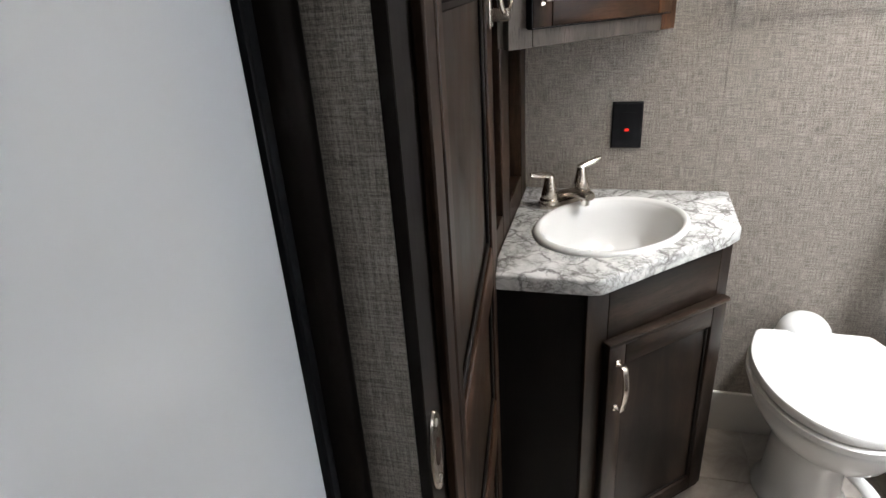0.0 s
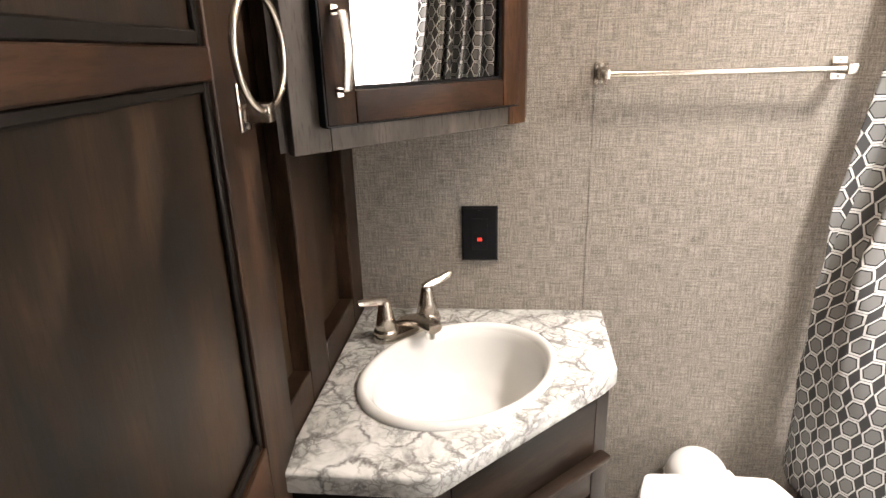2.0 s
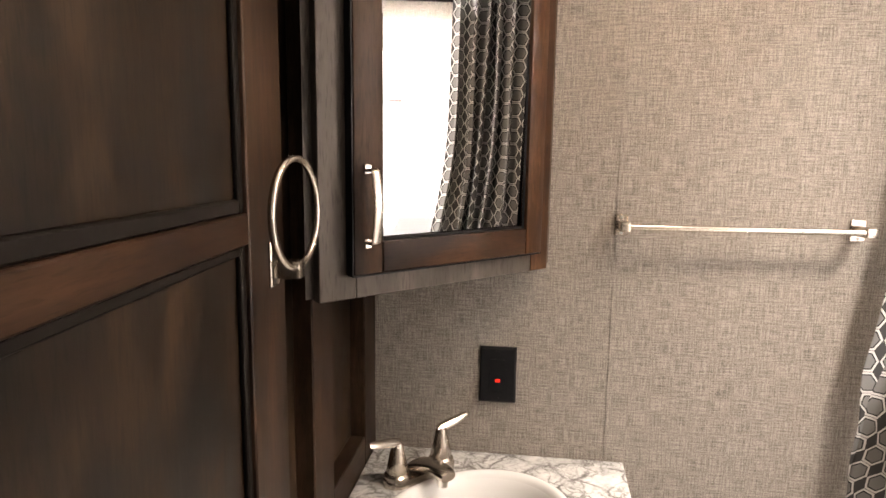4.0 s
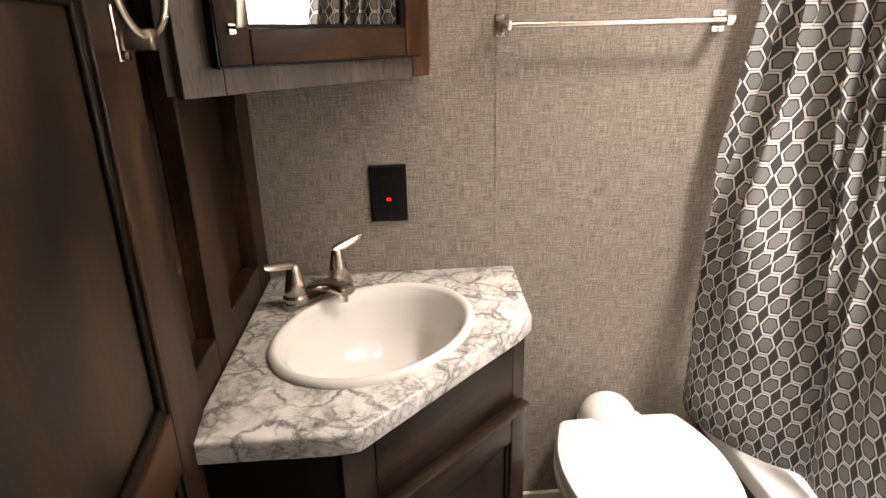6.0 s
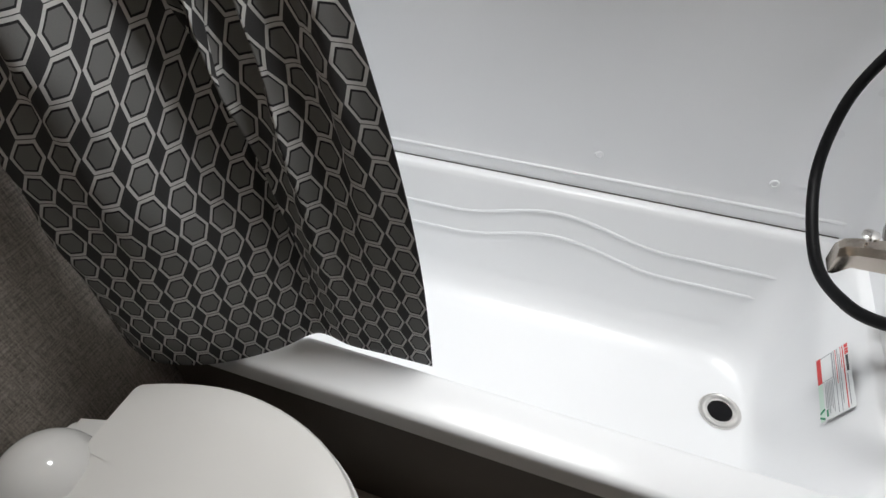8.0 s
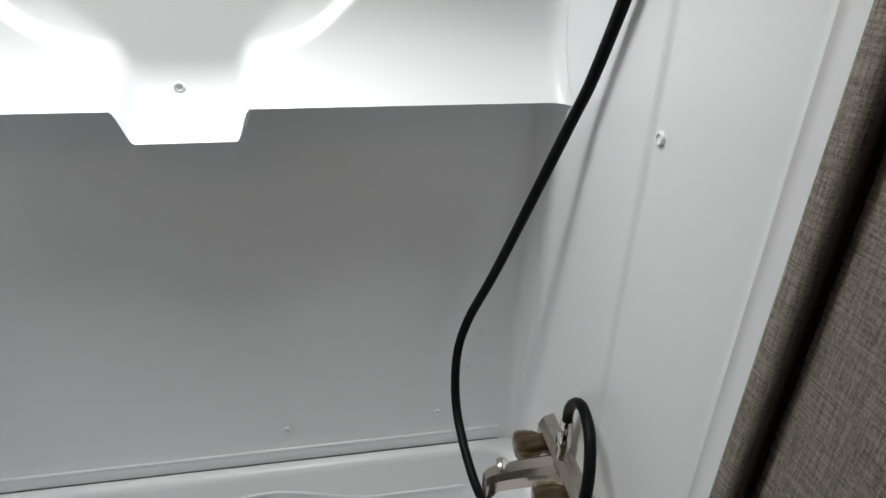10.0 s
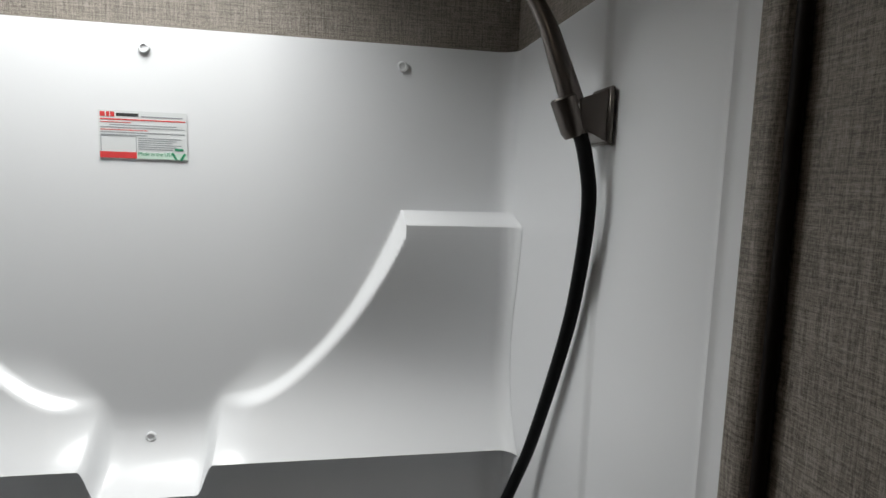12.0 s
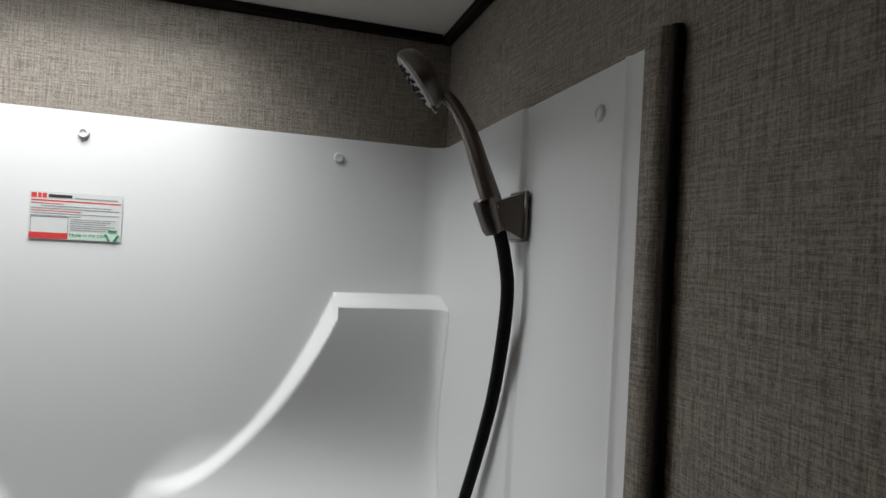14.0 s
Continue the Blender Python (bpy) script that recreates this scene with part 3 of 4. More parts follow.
prof = [(1.0, 0.0005), (1.0, 0.004), (0.985, 0.0085), (0.955, 0.0105), (0.925, 0.0095), (0.895, 0.004), (0.87, -0.010), (0.83, -0.040), (0.75, -0.078), (0.60, -0.108), (0.40, -0.122), (0.18, -0.127), (0.11, -0.128)]
rings = [ellipse(0, 0, z, SA * k, SB * k, 0, 64) for k, z in prof]
back = [ellipse(0, 0, z - 0.006, SA * (k - 0.015), SB * (k - 0.015), 0, 64) for k, z in prof[::-1] if k < 0.93]
part("bowl", loft(rings + back + [ellipse(0, 0, 0.0005, SA, SB, 0, 64)], True, False, False), PORCELAIN, basin, smooth=60)
drain = part("drain", moved(lathe([(0.012, -0.002), (0.019, -0.001), (0.021, 0.0015), (0.0215, -0.004)], 24, True, False), pose(0, 0, -0.1265)), CHROME, basin, "chrome drain ring")
part("stopper", moved(lathe([(0.011, -0.001), (0.011, 0.003), (0.006, 0.0045)], 20), pose(0, 0, -0.1265)), CHROME, drain)

# faucet: local x along the base, spout towards -y
fa = thing("basin_faucet", pose(0.113, 1.418, CT, 0, 0, 46), "brushed nickel two-handle centerset faucet", "faucet")
base_pts = rounded([(-0.078, -0.024), (0.078, -0.024), (0.078, 0.024), (-0.078, 0.024)], [0.0235] * 4, 8)
part("base", prism(base_pts, 0, 0.014, 0.004, 3), NICKEL, fa)
stations = ((0.020, 0.011, 0.024, 0.009), (0.008, 0.017, 0.029, 0.014), (-0.012, 0.025, 0.027, 0.013), (-0.036, 0.033, 0.023, 0.011), (-0.060, 0.037, 0.020, 0.010), (-0.078, 0.036, 0.019, 0.010), (-0.086, 0.033, 0.016, 0.008))
part("spout", loft([[(w * math.cos(a), y, zc + h * math.copysign(abs(math.sin(a)) ** 0.8, math.sin(a))) for a in [2 * math.pi * i / 20 for i in range(20)]] for y, zc, w, h in stations]), NICKEL, fa, smooth=50)
part("aerator", moved(lathe([(0.010, -0.016), (0.0105, -0.002), (0.009, 0.006)], 18), pose(0, -0.070, 0.027)), CHROME, fa)
for s in (-1, 1):
    h = part("handle_body", moved(lathe([(0.0245, 0.010), (0.024, 0.020), (0.0195, 0.024), (0.021, 0.027), (0.0165, 0.048), (0.0125, 0.068), (0.0115, 0.076), (0.009, 0.080)], 24), pose(s * 0.051, 0, 0)), NICKEL, fa)
    lev = spline([(s * 0.044, 0, 0.076), (s * 0.062, 0, 0.083), (s * 0.085, -0.003, 0.088), (s * 0.112, -0.004, 0.094)], 5)
    part("lever", tube(lev, [0.0105, 0.0102, 0.0100, 0.0096, 0.0094, 0.0092, 0.0090, 0.0088, 0.0086, 0.0084, 0.0082, 0.0080, 0.0078, 0.0074, 0.0066, 0.0050], 10, 0.42), NICKEL, h)

# vanity cabinet
VA, VB = Vector((0.193, 1.018)), Vector((0.480, 1.288))
VU = (VB - VA).normalized()
VANG = math.degrees(math.atan2(VU.y, VU.x))
VL = (VB - VA).length
van = thing("vanity_cabinet", pose(VA.x, VA.y, 0, 0, 0, VANG), "dark-stained corner vanity cabinet with one panelled door", "cabinet")
vinv = (Matrix.Translation((VA.x, VA.y, 0)) @ pose(0, 0, 0, 0, 0, VANG)).inverted()


def vloc(x, y):
    p = vinv @ Vector((x, y, 0))
    return p.x, p.y


VH = CT - 0.0345
part("body", prism([vloc(0.002, 1.040), vloc(0.188, 1.040), (0.004, 0.0195), (VL - 0.004, 0.0195), vloc(0.482, YB - 0.002), vloc(0.002, YB - 0.002)], 0.0, VH - 0.14), WOOD_SHADED, van)
part("side_panel", prism([vloc(0.002, 1.018), vloc(0.185, 1.018), vloc(0.185, 1.0395), vloc(0.002, 1.0395)], 0.0, VH), WOOD_SHADED, van, "brown side panel coloured near-black for its shade")
part("side_panel", prism([vloc(0.463, 1.308), vloc(0.483, 1.308), vloc(0.483, YB - 0.002), vloc(0.463, YB - 0.002)], VH - 0.139, VH), WOOD_VAN, van)
part("face_stile", bbox(-0.010, 0.045, 0, 0.019, 0, VH, 0.0012), WOOD_VAN, van)
part("face_stile", bbox(VL - 0.030, VL + 0.004, 0, 0.019, 0, VH, 0.0012), WOOD_VAN, van)
part("face_rail", bbox(0.0455, VL - 0.0305, 0, 0.019, VH - 0.15, VH, 0.0012), WOOD_VANX, van)
part("face_rail", bbox(0.0455, VL - 0.0305, 0, 0.019, 0, 0.05, 0.0012), WOOD_VANX, van)
D0, D1, DZ0, DZ1 = 0.034, 0.378, 0.038, 0.574
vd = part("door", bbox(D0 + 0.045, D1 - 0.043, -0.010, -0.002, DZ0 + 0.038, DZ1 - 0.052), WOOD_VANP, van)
for nm, a in (("door_stile", (D0, D0 + 0.0448, DZ0, DZ1)), ("door_stile", (D1 - 0.0428, D1, DZ0, DZ1)), ("door_rail", (D0 + 0.045, D1 - 0.043, DZ0, DZ0 + 0.0378)), ("door_rail", (D0 + 0.045, D1 - 0.043, DZ1 - 0.0518, DZ1))):
    part(nm, bbox(a[0], a[1], -0.021, -0.0015, a[2], a[3], 0.004, 2), WOOD_VAN if nm == "door_stile" else WOOD_VANX, vd)
for x0, x1, z0, z1 in ((D0 + 0.045, D0 + 0.051, DZ0 + 0.038, DZ1 - 0.052), (D1 - 0.049, D1 - 0.043, DZ0 + 0.038, DZ1 - 0.052), (D0 + 0.051, D1 - 0.049, DZ1 - 0.058, DZ1 - 0.052), (D0 + 0.051, D1 - 0.049, DZ0 + 0.038, DZ0 + 0.044)):
    part("bead", bbox(x0, x1, -0.015, -0.0102, z0, z1, 0.0015), TRIMD, vd)
part("drip_moulding", bbox(D0 - 0.004, D1 + 0.004, -0.026, -0.0015, DZ1 + 0.0005, DZ1 + 0.012, 0.004, 2), WOOD_VANX, vd)
bow_handle(van, 0.112, pose(D0 + 0.022, -0.021, 0.424))

# ---- toilet ----
TX = 0.727
wc = thing("toilet", pose(TX, 1.276, 0), "white toilet with closed lid and foot pedal", "toilet")


def lid_outline(z, grow=0.0):
    """Lid: straight back edge, bulging sides, round front."""
    half_back, back, mid, front, wide = 0.128, 0.162, 0.012, -0.226, 0.166
    n, m = 20, 28
    pts = [(half_back - 0.006 + grow, back + grow, z)]
    for i in range(n + 1):
        t = i / n
        y = back + (mid - back) * t
        w = half_back + (wide - half_back) * math.sin(t * math.pi / 2) ** 0.9
        pts.append((w + grow - (0.001 if i == 0 else 0), y - (0.004 if i == 0 else 0), z))
    for i in range(1, m):
        t = math.pi * i / m
        pts.append(((wide + grow) * math.cos(t), mid - (mid - front + grow) * math.sin(t), z))
    return pts + [(-x, y, z) for x, y, z in pts[:n + 2][::-1]]


part("lid", loft([lid_outline(0.383, -0.006), lid_outline(0.386, 0.0), lid_outline(0.400, 0.0), lid_outline(0.4055, -0.003), lid_outline(0.4080, -0.009), lid_outline(0.4092, -0.05), lid_outline(0.4096, -0.10)], True, True, True), SEATPL, wc, smooth=35)
part("seat", loft([lid_outline(0.359, 0.0), lid_outline(0.362, 0.004), lid_outline(0.376, 0.004), lid_outline(0.3815, -0.002)]), SEATPL, wc, smooth=35)


def scaled(z, kx, ky, sy=0.0):
    return [(x * kx, y * ky + sy, z) for x, y, _ in lid_outline(0)]


part("bowl", loft([scaled(0.0, 0.64, 0.46, 0.04), scaled(0.010, 0.65, 0.47, 0.04), scaled(0.022, 0.60, 0.43, 0.04), scaled(0.05, 0.54, 0.40, 0.04), scaled(0.16, 0.50, 0.42, 0.035), scaled(0.205, 0.52, 0.50, 0.025), scaled(0.245, 0.66, 0.68, 0.01), scaled(0.285, 0.84, 0.87, 0.0), scaled(0.320, 0.95, 0.96, 0.0), scaled(0.345, 0.985, 0.985, 0.0), scaled(0.354, 0.99, 0.99, 0.0), scaled(0.358, 0.975, 0.975, 0.0)]), PORCELAIN, wc, smooth=50)
part("back_deck", prism(rounded([(-0.105, 0.10), (0.105, 0.10), (0.066, 0.240), (-0.066, 0.240)], [0.02] * 4), 0.27, 0.372, 0.01, 3), PORCELAIN, wc)
dome = [(0.064 * math.cos(a), 0.064 * math.sin(a)) for a in [math.pi / 2 * i / 10 for i in range(11)]]
part("vacuum_breaker_cap", moved(lathe([(0.066, -0.02), (0.066, 0.0)] + [(max(r, 0.0005), h) for r, h in dome], 36), pose(-0.012, 0.188, 0.380)), PORCELAIN, wc, "rounded white plastic cap")
for s in (-1, 1):
    part("hinge", moved(lathe([(0.010, -0.022), (0.011, -0.018), (0.011, 0.018), (0.010, 0.022)], 14), pose(s * 0.08, 0.158, 0.384, 0, 90, 0)), SEATPL, wc)
ped = spline([(0.095, 0.02, 0.10), (0.125, -0.02, 0.085), (0.142, -0.062, 0.06), (0.156, -0.095, 0.045)], 6)
part("foot_pedal", tube(ped, [0.013 + 0.008 * (i / (len(ped) - 1)) for i in range(len(ped))], 12, 0.42), SEATPL, wc, "white flush pedal")
part("pedal_pivot", moved(lathe([(0.022, 0), (0.022, 0.03), (0.018, 0.034)], 18), pose(0.075, 0.03, 0.105, 0, 90, 0)), SEATPL, wc)

# ---- bathtub ----
tub = thing("bathtub", pose(0, 0, 0), "white moulded bathtub with a flat front rim", "bathtub")
X0T, X1T, Y0T, Y1T = 0.950, XT - 0.004, YF + 0.011, YB - 0.006


def rrect(x0, x1, y0, y1, r, z, n=8):
    pts = []
    for cx, cy, a0 in ((x1 - r, y0 + r, -90), (x1 - r, y1 - r, 0), (x0 + r, y1 - r, 90), (x0 + r, y0 + r, 180)):
        for k in range(n + 1):
            a = radians(a0 + 90 * k / n)
            pts.append((cx + r * math.cos(a), cy + r * math.sin(a), z))
    return pts


def tub_ring(front, back, near, far, r, z):
    return rrect(X0T + front, X1T - back, Y0T + near, Y1T - far, r, z)


shell = [tub_ring(0.0, 0, 0, 0, 0.004, RIM - 0.045), tub_ring(0.0, 0, 0, 0, 0.004, RIM - 0.010), tub_ring(0.003, 0, 0, 0, 0.006, RIM - 0.003), tub_ring(0.010, 0, 0, 0, 0.010, RIM),
         tub_ring(0.066, 0.018, 0.016, 0.030, 0.05, RIM), tub_ring(0.074, 0.024, 0.020, 0.036, 0.06, RIM - 0.004), tub_ring(0.079, 0.028, 0.024, 0.042, 0.065, RIM - 0.014),
         tub_ring(0.092, 0.036, 0.060, 0.075, 0.075, 0.24), tub_ring(0.105, 0.044, 0.072, 0.12, 0.085, 0.13), tub_ring(0.118, 0.056, 0.078, 0.15, 0.09, 0.088), tub_ring(0.14, 0.078, 0.088, 0.18, 0.09, 0.068), tub_ring(0.17, 0.11, 0.098, 0.22, 0.08, 0.062)]
part("shell", loft(shell, True, False, True), TUBW, tub, smooth=50)
part("apron", bbox(0.962, 0.980, Y0T, Y1T, 0.0, RIM - 0.046), APRON, tub, "taupe front panel under the rim")
# two wavy grip ridges along the long side
for dz in (0.0, -0.058):
    pts = []
    for i in range(61):
        y = 0.575 + 0.83 * i / 60
        z = 0.276 + dz + 0.042 * (0.5 + 0.5 * math.cos(math.pi * min(1, abs(y - 0.985) / 0.22)))
        xw = X1T - (0.028 + (RIM - 0.014 - z) / (RIM - 0.014 - 0.24) * 0.008)
        pts.append((xw + 0.0022, y, z))
    part("grip_ridge", tube(pts, 0.0045, 8), TUBW, tub)
dr = part("drain", moved(lathe([(0.022, 0.001), (0.027, 0.003), (0.037, 0.0025), (0.039, 0.0)], 32, False, False), pose(1.308, 0.613, 0.0630)), CHROME, tub, "chrome drain ring")
part("drain_well", moved(lathe([(0.0215, -0.0), (0.0225, 0.0016)], 24, True, False), pose(1.308, 0.613, 0.0630)), BLACKPL, dr)

# ---- shower surround ----
sur = thing("shower_surround", pose(0, 0, 0), "white moulded plastic shower surround with corner shelves", "shower surround")
SZ0, SZ1 = RIM - 0.004, 1.682


def smooth01(a, b, v):
    t = max(0.0, min(1.0, (v - a) / (b - a)))
    return t * t * (3 - 2 * t)


LEDGE, NOTCH = 1.081, 1.038
WING = 1.432


def wing_top(d):
    """Height of the shelf wing's upper edge at distance d from the middle of the wall."""
    if d > 0.350:
        return WING
    k = max(0.0, (d - 0.085) / 0.265)
    return 1.152 + (WING - 1.152) * k ** 2.2


def notch_at(y):
    return 1 - smooth01(0.064, 0.086, abs(y - YC))


def stand_out(y, z):
    """How far the long wall's moulding stands out into the tub, for heights measured without the notch."""
    d = abs(y - YC)
    slope = 1.0 + 1.6 * smooth01(0.2, 0.34, d) * (d < 0.350)
    wing = smooth01(-0.006, 0.014 * slope, wing_top(d) - z) * smooth01(0.078, 0.14, d)
    if z < LEDGE:
        return 0.003 + 0.005 * smooth01(SZ0 + 0.042, SZ0 + 0.034, z)
    n = 1 - smooth01(0.045, 0.17, d)
    reach = 0.15 * (1 - n) + 0.07 * n
    sweep = max(0.0, 1 - (z - LEDGE) / reach)
    t = (WING - z) / (WING - LEDGE)
    face = 0.048 - 0.030 * smooth01(0.0, 0.6, t)
    return face * wing + (0.078 - face * wing) * sweep ** 2.4


def surround_mesh():
    zs = [SZ0 + (LEDGE - 0.0008 - SZ0) * i / 48 for i in range(49)]
    zs += [LEDGE + (1.47 - LEDGE) * (i / 120) for i in range(121)]
    zs += [1.47 + (SZ1 - 1.47) * i / 14 for i in range(1, 15)]
    r = 0.028
    yf, yb = YF + 0.007, YB - 0.004
    path = []
    xs = [0.970 + (XT - r - 0.970) * i / 150 for i in range(151)]
    for x in xs:
        # shallow step and bead of the faucet wall
        off = 0.0050 * smooth01(1.190, 1.200, x) + 0.0026 * math.exp(-((x - 0.998) / 0.004) ** 2)
        path.append((x, yf + off, 0, 1, False))
    yf += 0.0050
    for k in range(1, 8):
        a = radians(-90 + 90 * k / 8)
        path.append((XT - r + r * math.cos(a), yf + r + r * math.sin(a), -math.cos(a), -math.sin(a), True))
    path += [(XT, yf + r + (yb - yf - 2 * r) * i / 260, -1, 0, True) for i in range(261)]
    for k in range(1, 8):
        a = radians(90 * k / 8)
        path.append((XT - r + r * math.cos(a), yb - r + r * math.sin(a), -math.cos(a), -math.sin(a), True))
    path += [(x, yb, 0, -1, False) for x in xs[::-1]]
    bm = bmesh.new()
    grid = []
    for z in zs:
        row = []
        drop = (LEDGE - NOTCH) * (1 - smooth01(0.0, 0.12, abs(z - LEDGE)))
        for x, y, nx, ny, shaped in path:
            p = stand_out(y, z) if shaped else 0.0
            row.append(bm.verts.new((x - p, y, z - (drop * notch_at(y) if shaped else 0))))
        grid.append(row)
    for a, b in zip(grid, grid[1:]):
        for i in range(len(path) - 1):
            bm.faces.new((a[i], a[i + 1], b[i + 1], b[i]))
    # turned-back edge along the top and front so that the panel has thickness
    back = [bm.verts.new((x - nx * 0.0065, y - ny * 0.0065, SZ1)) for x, y, nx, ny, s in path]
    for i in range(len(path) - 1):
        bm.faces.new((grid[-1][i], grid[-1][i + 1], back[i + 1], back[i]))
    for col, sgn in ((0, -1), (-1, 1)):
        edge = [bm.verts.new((row[col].co.x, row[col].co.y + sgn * 0.0068, row[col].co.z)) for row in grid]
        for i in range(len(grid) - 1):
            bm.faces.new((grid[i][col], grid[i + 1][col], edge[i + 1], edge[i]))
    return bm


part("panel", surround_mesh(), SURROUND, sur, smooth=32)
part("joint", bbox(X1T - 0.0058, X1T - 0.0045, YF + 0.05, YB - 0.05, RIM + 0.0012, RIM + 0.0024), SMOKED, sur, "thin dark joint above the tub")

part("bottom_bead", tube([(XT - 0.0045, YF + 0.05, RIM + 0.030), (XT - 0.0045, YB - 0.05, RIM + 0.030)], 0.0042, 10), SURROUND, sur)


def rivet(m):
    part("rivet", moved(lathe([(0.0078, 0.0), (0.0078, 0.0022), (0.0064, 0.0036), (0.0045, 0.0036), (0.0040, 0.0022), (0.0005, 0.0022)], 18, True, True), m), SURROUND, sur, "white plastic screw cap")


for y, z in ((1.011, 1.652), (0.654, 1.651), (1.36, 1.652), (1.013, 1.096), (0.934, 0.449), (0.645, 0.454)):
    rivet(pose(XT - 0.0005 - (0.003 if z < 1.0 else stand_out(y, z + 0.030) if z < 1.2 else 0.0), y, z, 0, -90, 0))
for x, z in ((1.038, 1.643), (1.178, 1.105)):
    rivet(pose(x, YF + 0.0070, z, -90, 0, 0))

# rounded wallcovering-wrapped edge of the surround; dark strip added as its shaded side
solid("surround_edge_trim", prism(rounded([(0.9440, YF + 0.0004), (0.9695, YF + 0.0004), (0.9695, YF + 0.015), (0.9440, YF + 0.015)], [0, 0, 0.006, 0.010], 5), 0.375, 1.690), LINEN, "rounded strip wrapped in linen wallcovering beside the surround", "trim", "structure")
solid("edge_shade_strip", tube([(0.9388, YF + 0.0060, 0.02), (0.9388, YF + 0.0060, 1.688)], 0.0050, 14), TRIMD, "slim dark brown strip standing for the shaded side of the edge moulding", "trim", "structure")


# ---- labels on the tub and surround ----
def sticker(name, m, flip=False):
    """A product label, 0.115 by 0.066 m, in the local xy plane."""
    s = thing(name, m, "white product label with red and green print", "label")
    W, H = 0.115, 0.066
    part("paper", bbox(0, W, -H, 0, 0, 0.0004), LABELW, s)

    def bar_(x0, x1, y0, y1, mt, h=0.0007):
        part("print", bbox(x0 * W, x1 * W, -y1 * H, -y0 * H, 0.0004, h), mt, s)

    bar_(0.02, 0.075, 0.03, 0.13, LRED), bar_(0.09, 0.125, 0.03, 0.13, LRED), bar_(0.135, 0.18, 0.03, 0.13, LRED)
    bar_(0.20, 0.45, 0.05, 0.115, LBLACK)
    bar_(0.48, 0.95, 0.10, 0.12, LGREY)
    bar_(0.02, 0.98, 0.17, 0.195, LRED)
    for i, (a, b) in enumerate(((0.02, 0.36), (0.12, 0.88), (0.02, 0.97), (0.02, 0.55), (0.02, 0.97), (0.02, 0.55))):
        bar_(a, b, 0.235 + 0.052 * i, 0.250 + 0.052 * i, LGREY if i % 3 else LRED)
    for i in range(6):
        bar_(0.44, 0.93 - 0.05 * (i % 3), 0.55 + 0.045 * i, 0.563 + 0.045 * i, LGREY)
    for a in ((0.02, 0.42, 0.52, 0.527), (0.02, 0.027, 0.527, 0.85), (0.413, 0.42, 0.527, 0.85)):
        bar_(*a, LGREY)
    bar_(0.01, 0.42, 0.855, 0.985, LRED)
    bar_(0.43, 0.99, 0.855, 0.985, LPALE)
    for i in range(3):
        a = radians(90 + 120 * i)
        part("recycling_arrow", moved(bbox(-0.006, 0.005, -0.0015, 0.0015, 0.0007, 0.0011), Matrix.Translation((W * 0.90 + 0.0065 * math.cos(a), -H * 0.87 + 0.0065 * math.sin(a), 0)) @ pose(0, 0, 0, 0, 0, 120 * i + 180)), LGREEN, s)
    return s


def text_part(words, size, x, y, z, material, parent):
    c = bpy.data.curves.new("lettering", "FONT")
    c.body, c.size, c.extrude = words, size, 0.0002
    tmp = new("lettering_source", c)
    me = bpy.data.meshes.new_from_object(tmp.evaluated_get(bpy.context.evaluated_depsgraph_get()))
    bpy.data.objects.remove(tmp)
    me.materials.append(material)
    ob = new("lettering", me)
    ob.parent, ob.location = parent, (x, y, z)
    return ob


LABELW = plain("label_film", (0.74, 0.76, 0.76), 0.35, var=0.02)
LRED = plain("label_red", (0.62, 0.05, 0.05), 0.5, var=0.05)
LBLACK = plain("label_black", (0.03, 0.03, 0.03), 0.5, var=0.05)
LGREY = plain("label_grey", (0.28, 0.29, 0.31), 0.5, var=0.05)
LGREEN = plain("label_green", (0.02, 0.25, 0.12), 0.5, var=0.05)
LPALE = plain("label_pale_green", (0.62, 0.78, 0.68), 0.5, var=0.05)
# on the long wall, reading towards -y
lab = sticker("product_label", Matrix.Translation((XT - 0.0012, 1.072, 1.566)) @ Matrix(((0, 0, -1, 0), (-1, 0, 0, 0), (0, 1, 0, 0), (0, 0, 0, 1))))
text_part("Made in the USA", 0.0068, 0.050, -0.0605, 0.0007, LGREEN, lab)
tublab = sticker("product_label", Matrix.Translation((1.298, 0.5110, 0.345)) @ pose(0, 0, 0, 17.3, 0, 0) @ Matrix(((-1, 0, 0, 0), (0, 0, 1, 0), (0, 1, 0, 0), (0, 0, 0, 1))))

# ---- hand shower, bracket, hose ----
hold = thing("shower_bracket", pose(1.194, YF + 0.0105, 1.555), "brushed nickel wedge bracket on the surround", "shower bracket")
part("back_plate", bbox(-0.022, 0.022, 0, 0.005, -0.029, 0.029, 0.0015), SMOKED, hold)
part("wedge", loft([[(-0.017, 0.005, -0.026), (0.017, 0.005, -0.026), (0.017, 0.005, 0.026), (-0.017, 0.005, 0.026)], [(-0.013, 0.032, -0.012), (0.013, 0.032, -0.012), (0.013, 0.032, 0.016), (-0.013, 0.032, 0.016)]]), SMOKED, hold, smooth=0)
part("cradle", moved(lathe([(0.0115, -0.022), (0.0140, -0.016), (0.0145, 0.018), (0.0125, 0.020)], 20), pose(0, 0.0385, 0.0, -22, 0, 0)), SMOKED, hold)

sh = thing("hand_shower", pose(1.194, YF + 0.0480, 1.555), "brushed nickel hand shower resting in its bracket", "hand shower")
hp = spline([(0, -0.002, 0.012), (0.004, 0.012, 0.050), (0.010, 0.026, 0.090), (0.019, 0.042, 0.122), (0.028, 0.058, 0.141)], 6)
part("handle", tube(hp, [0.0120 - 0.0042 * smooth01(0.0, 0.9, i / (len(hp) - 1)) for i in range(len(hp))], 16), SMOKED, sh)
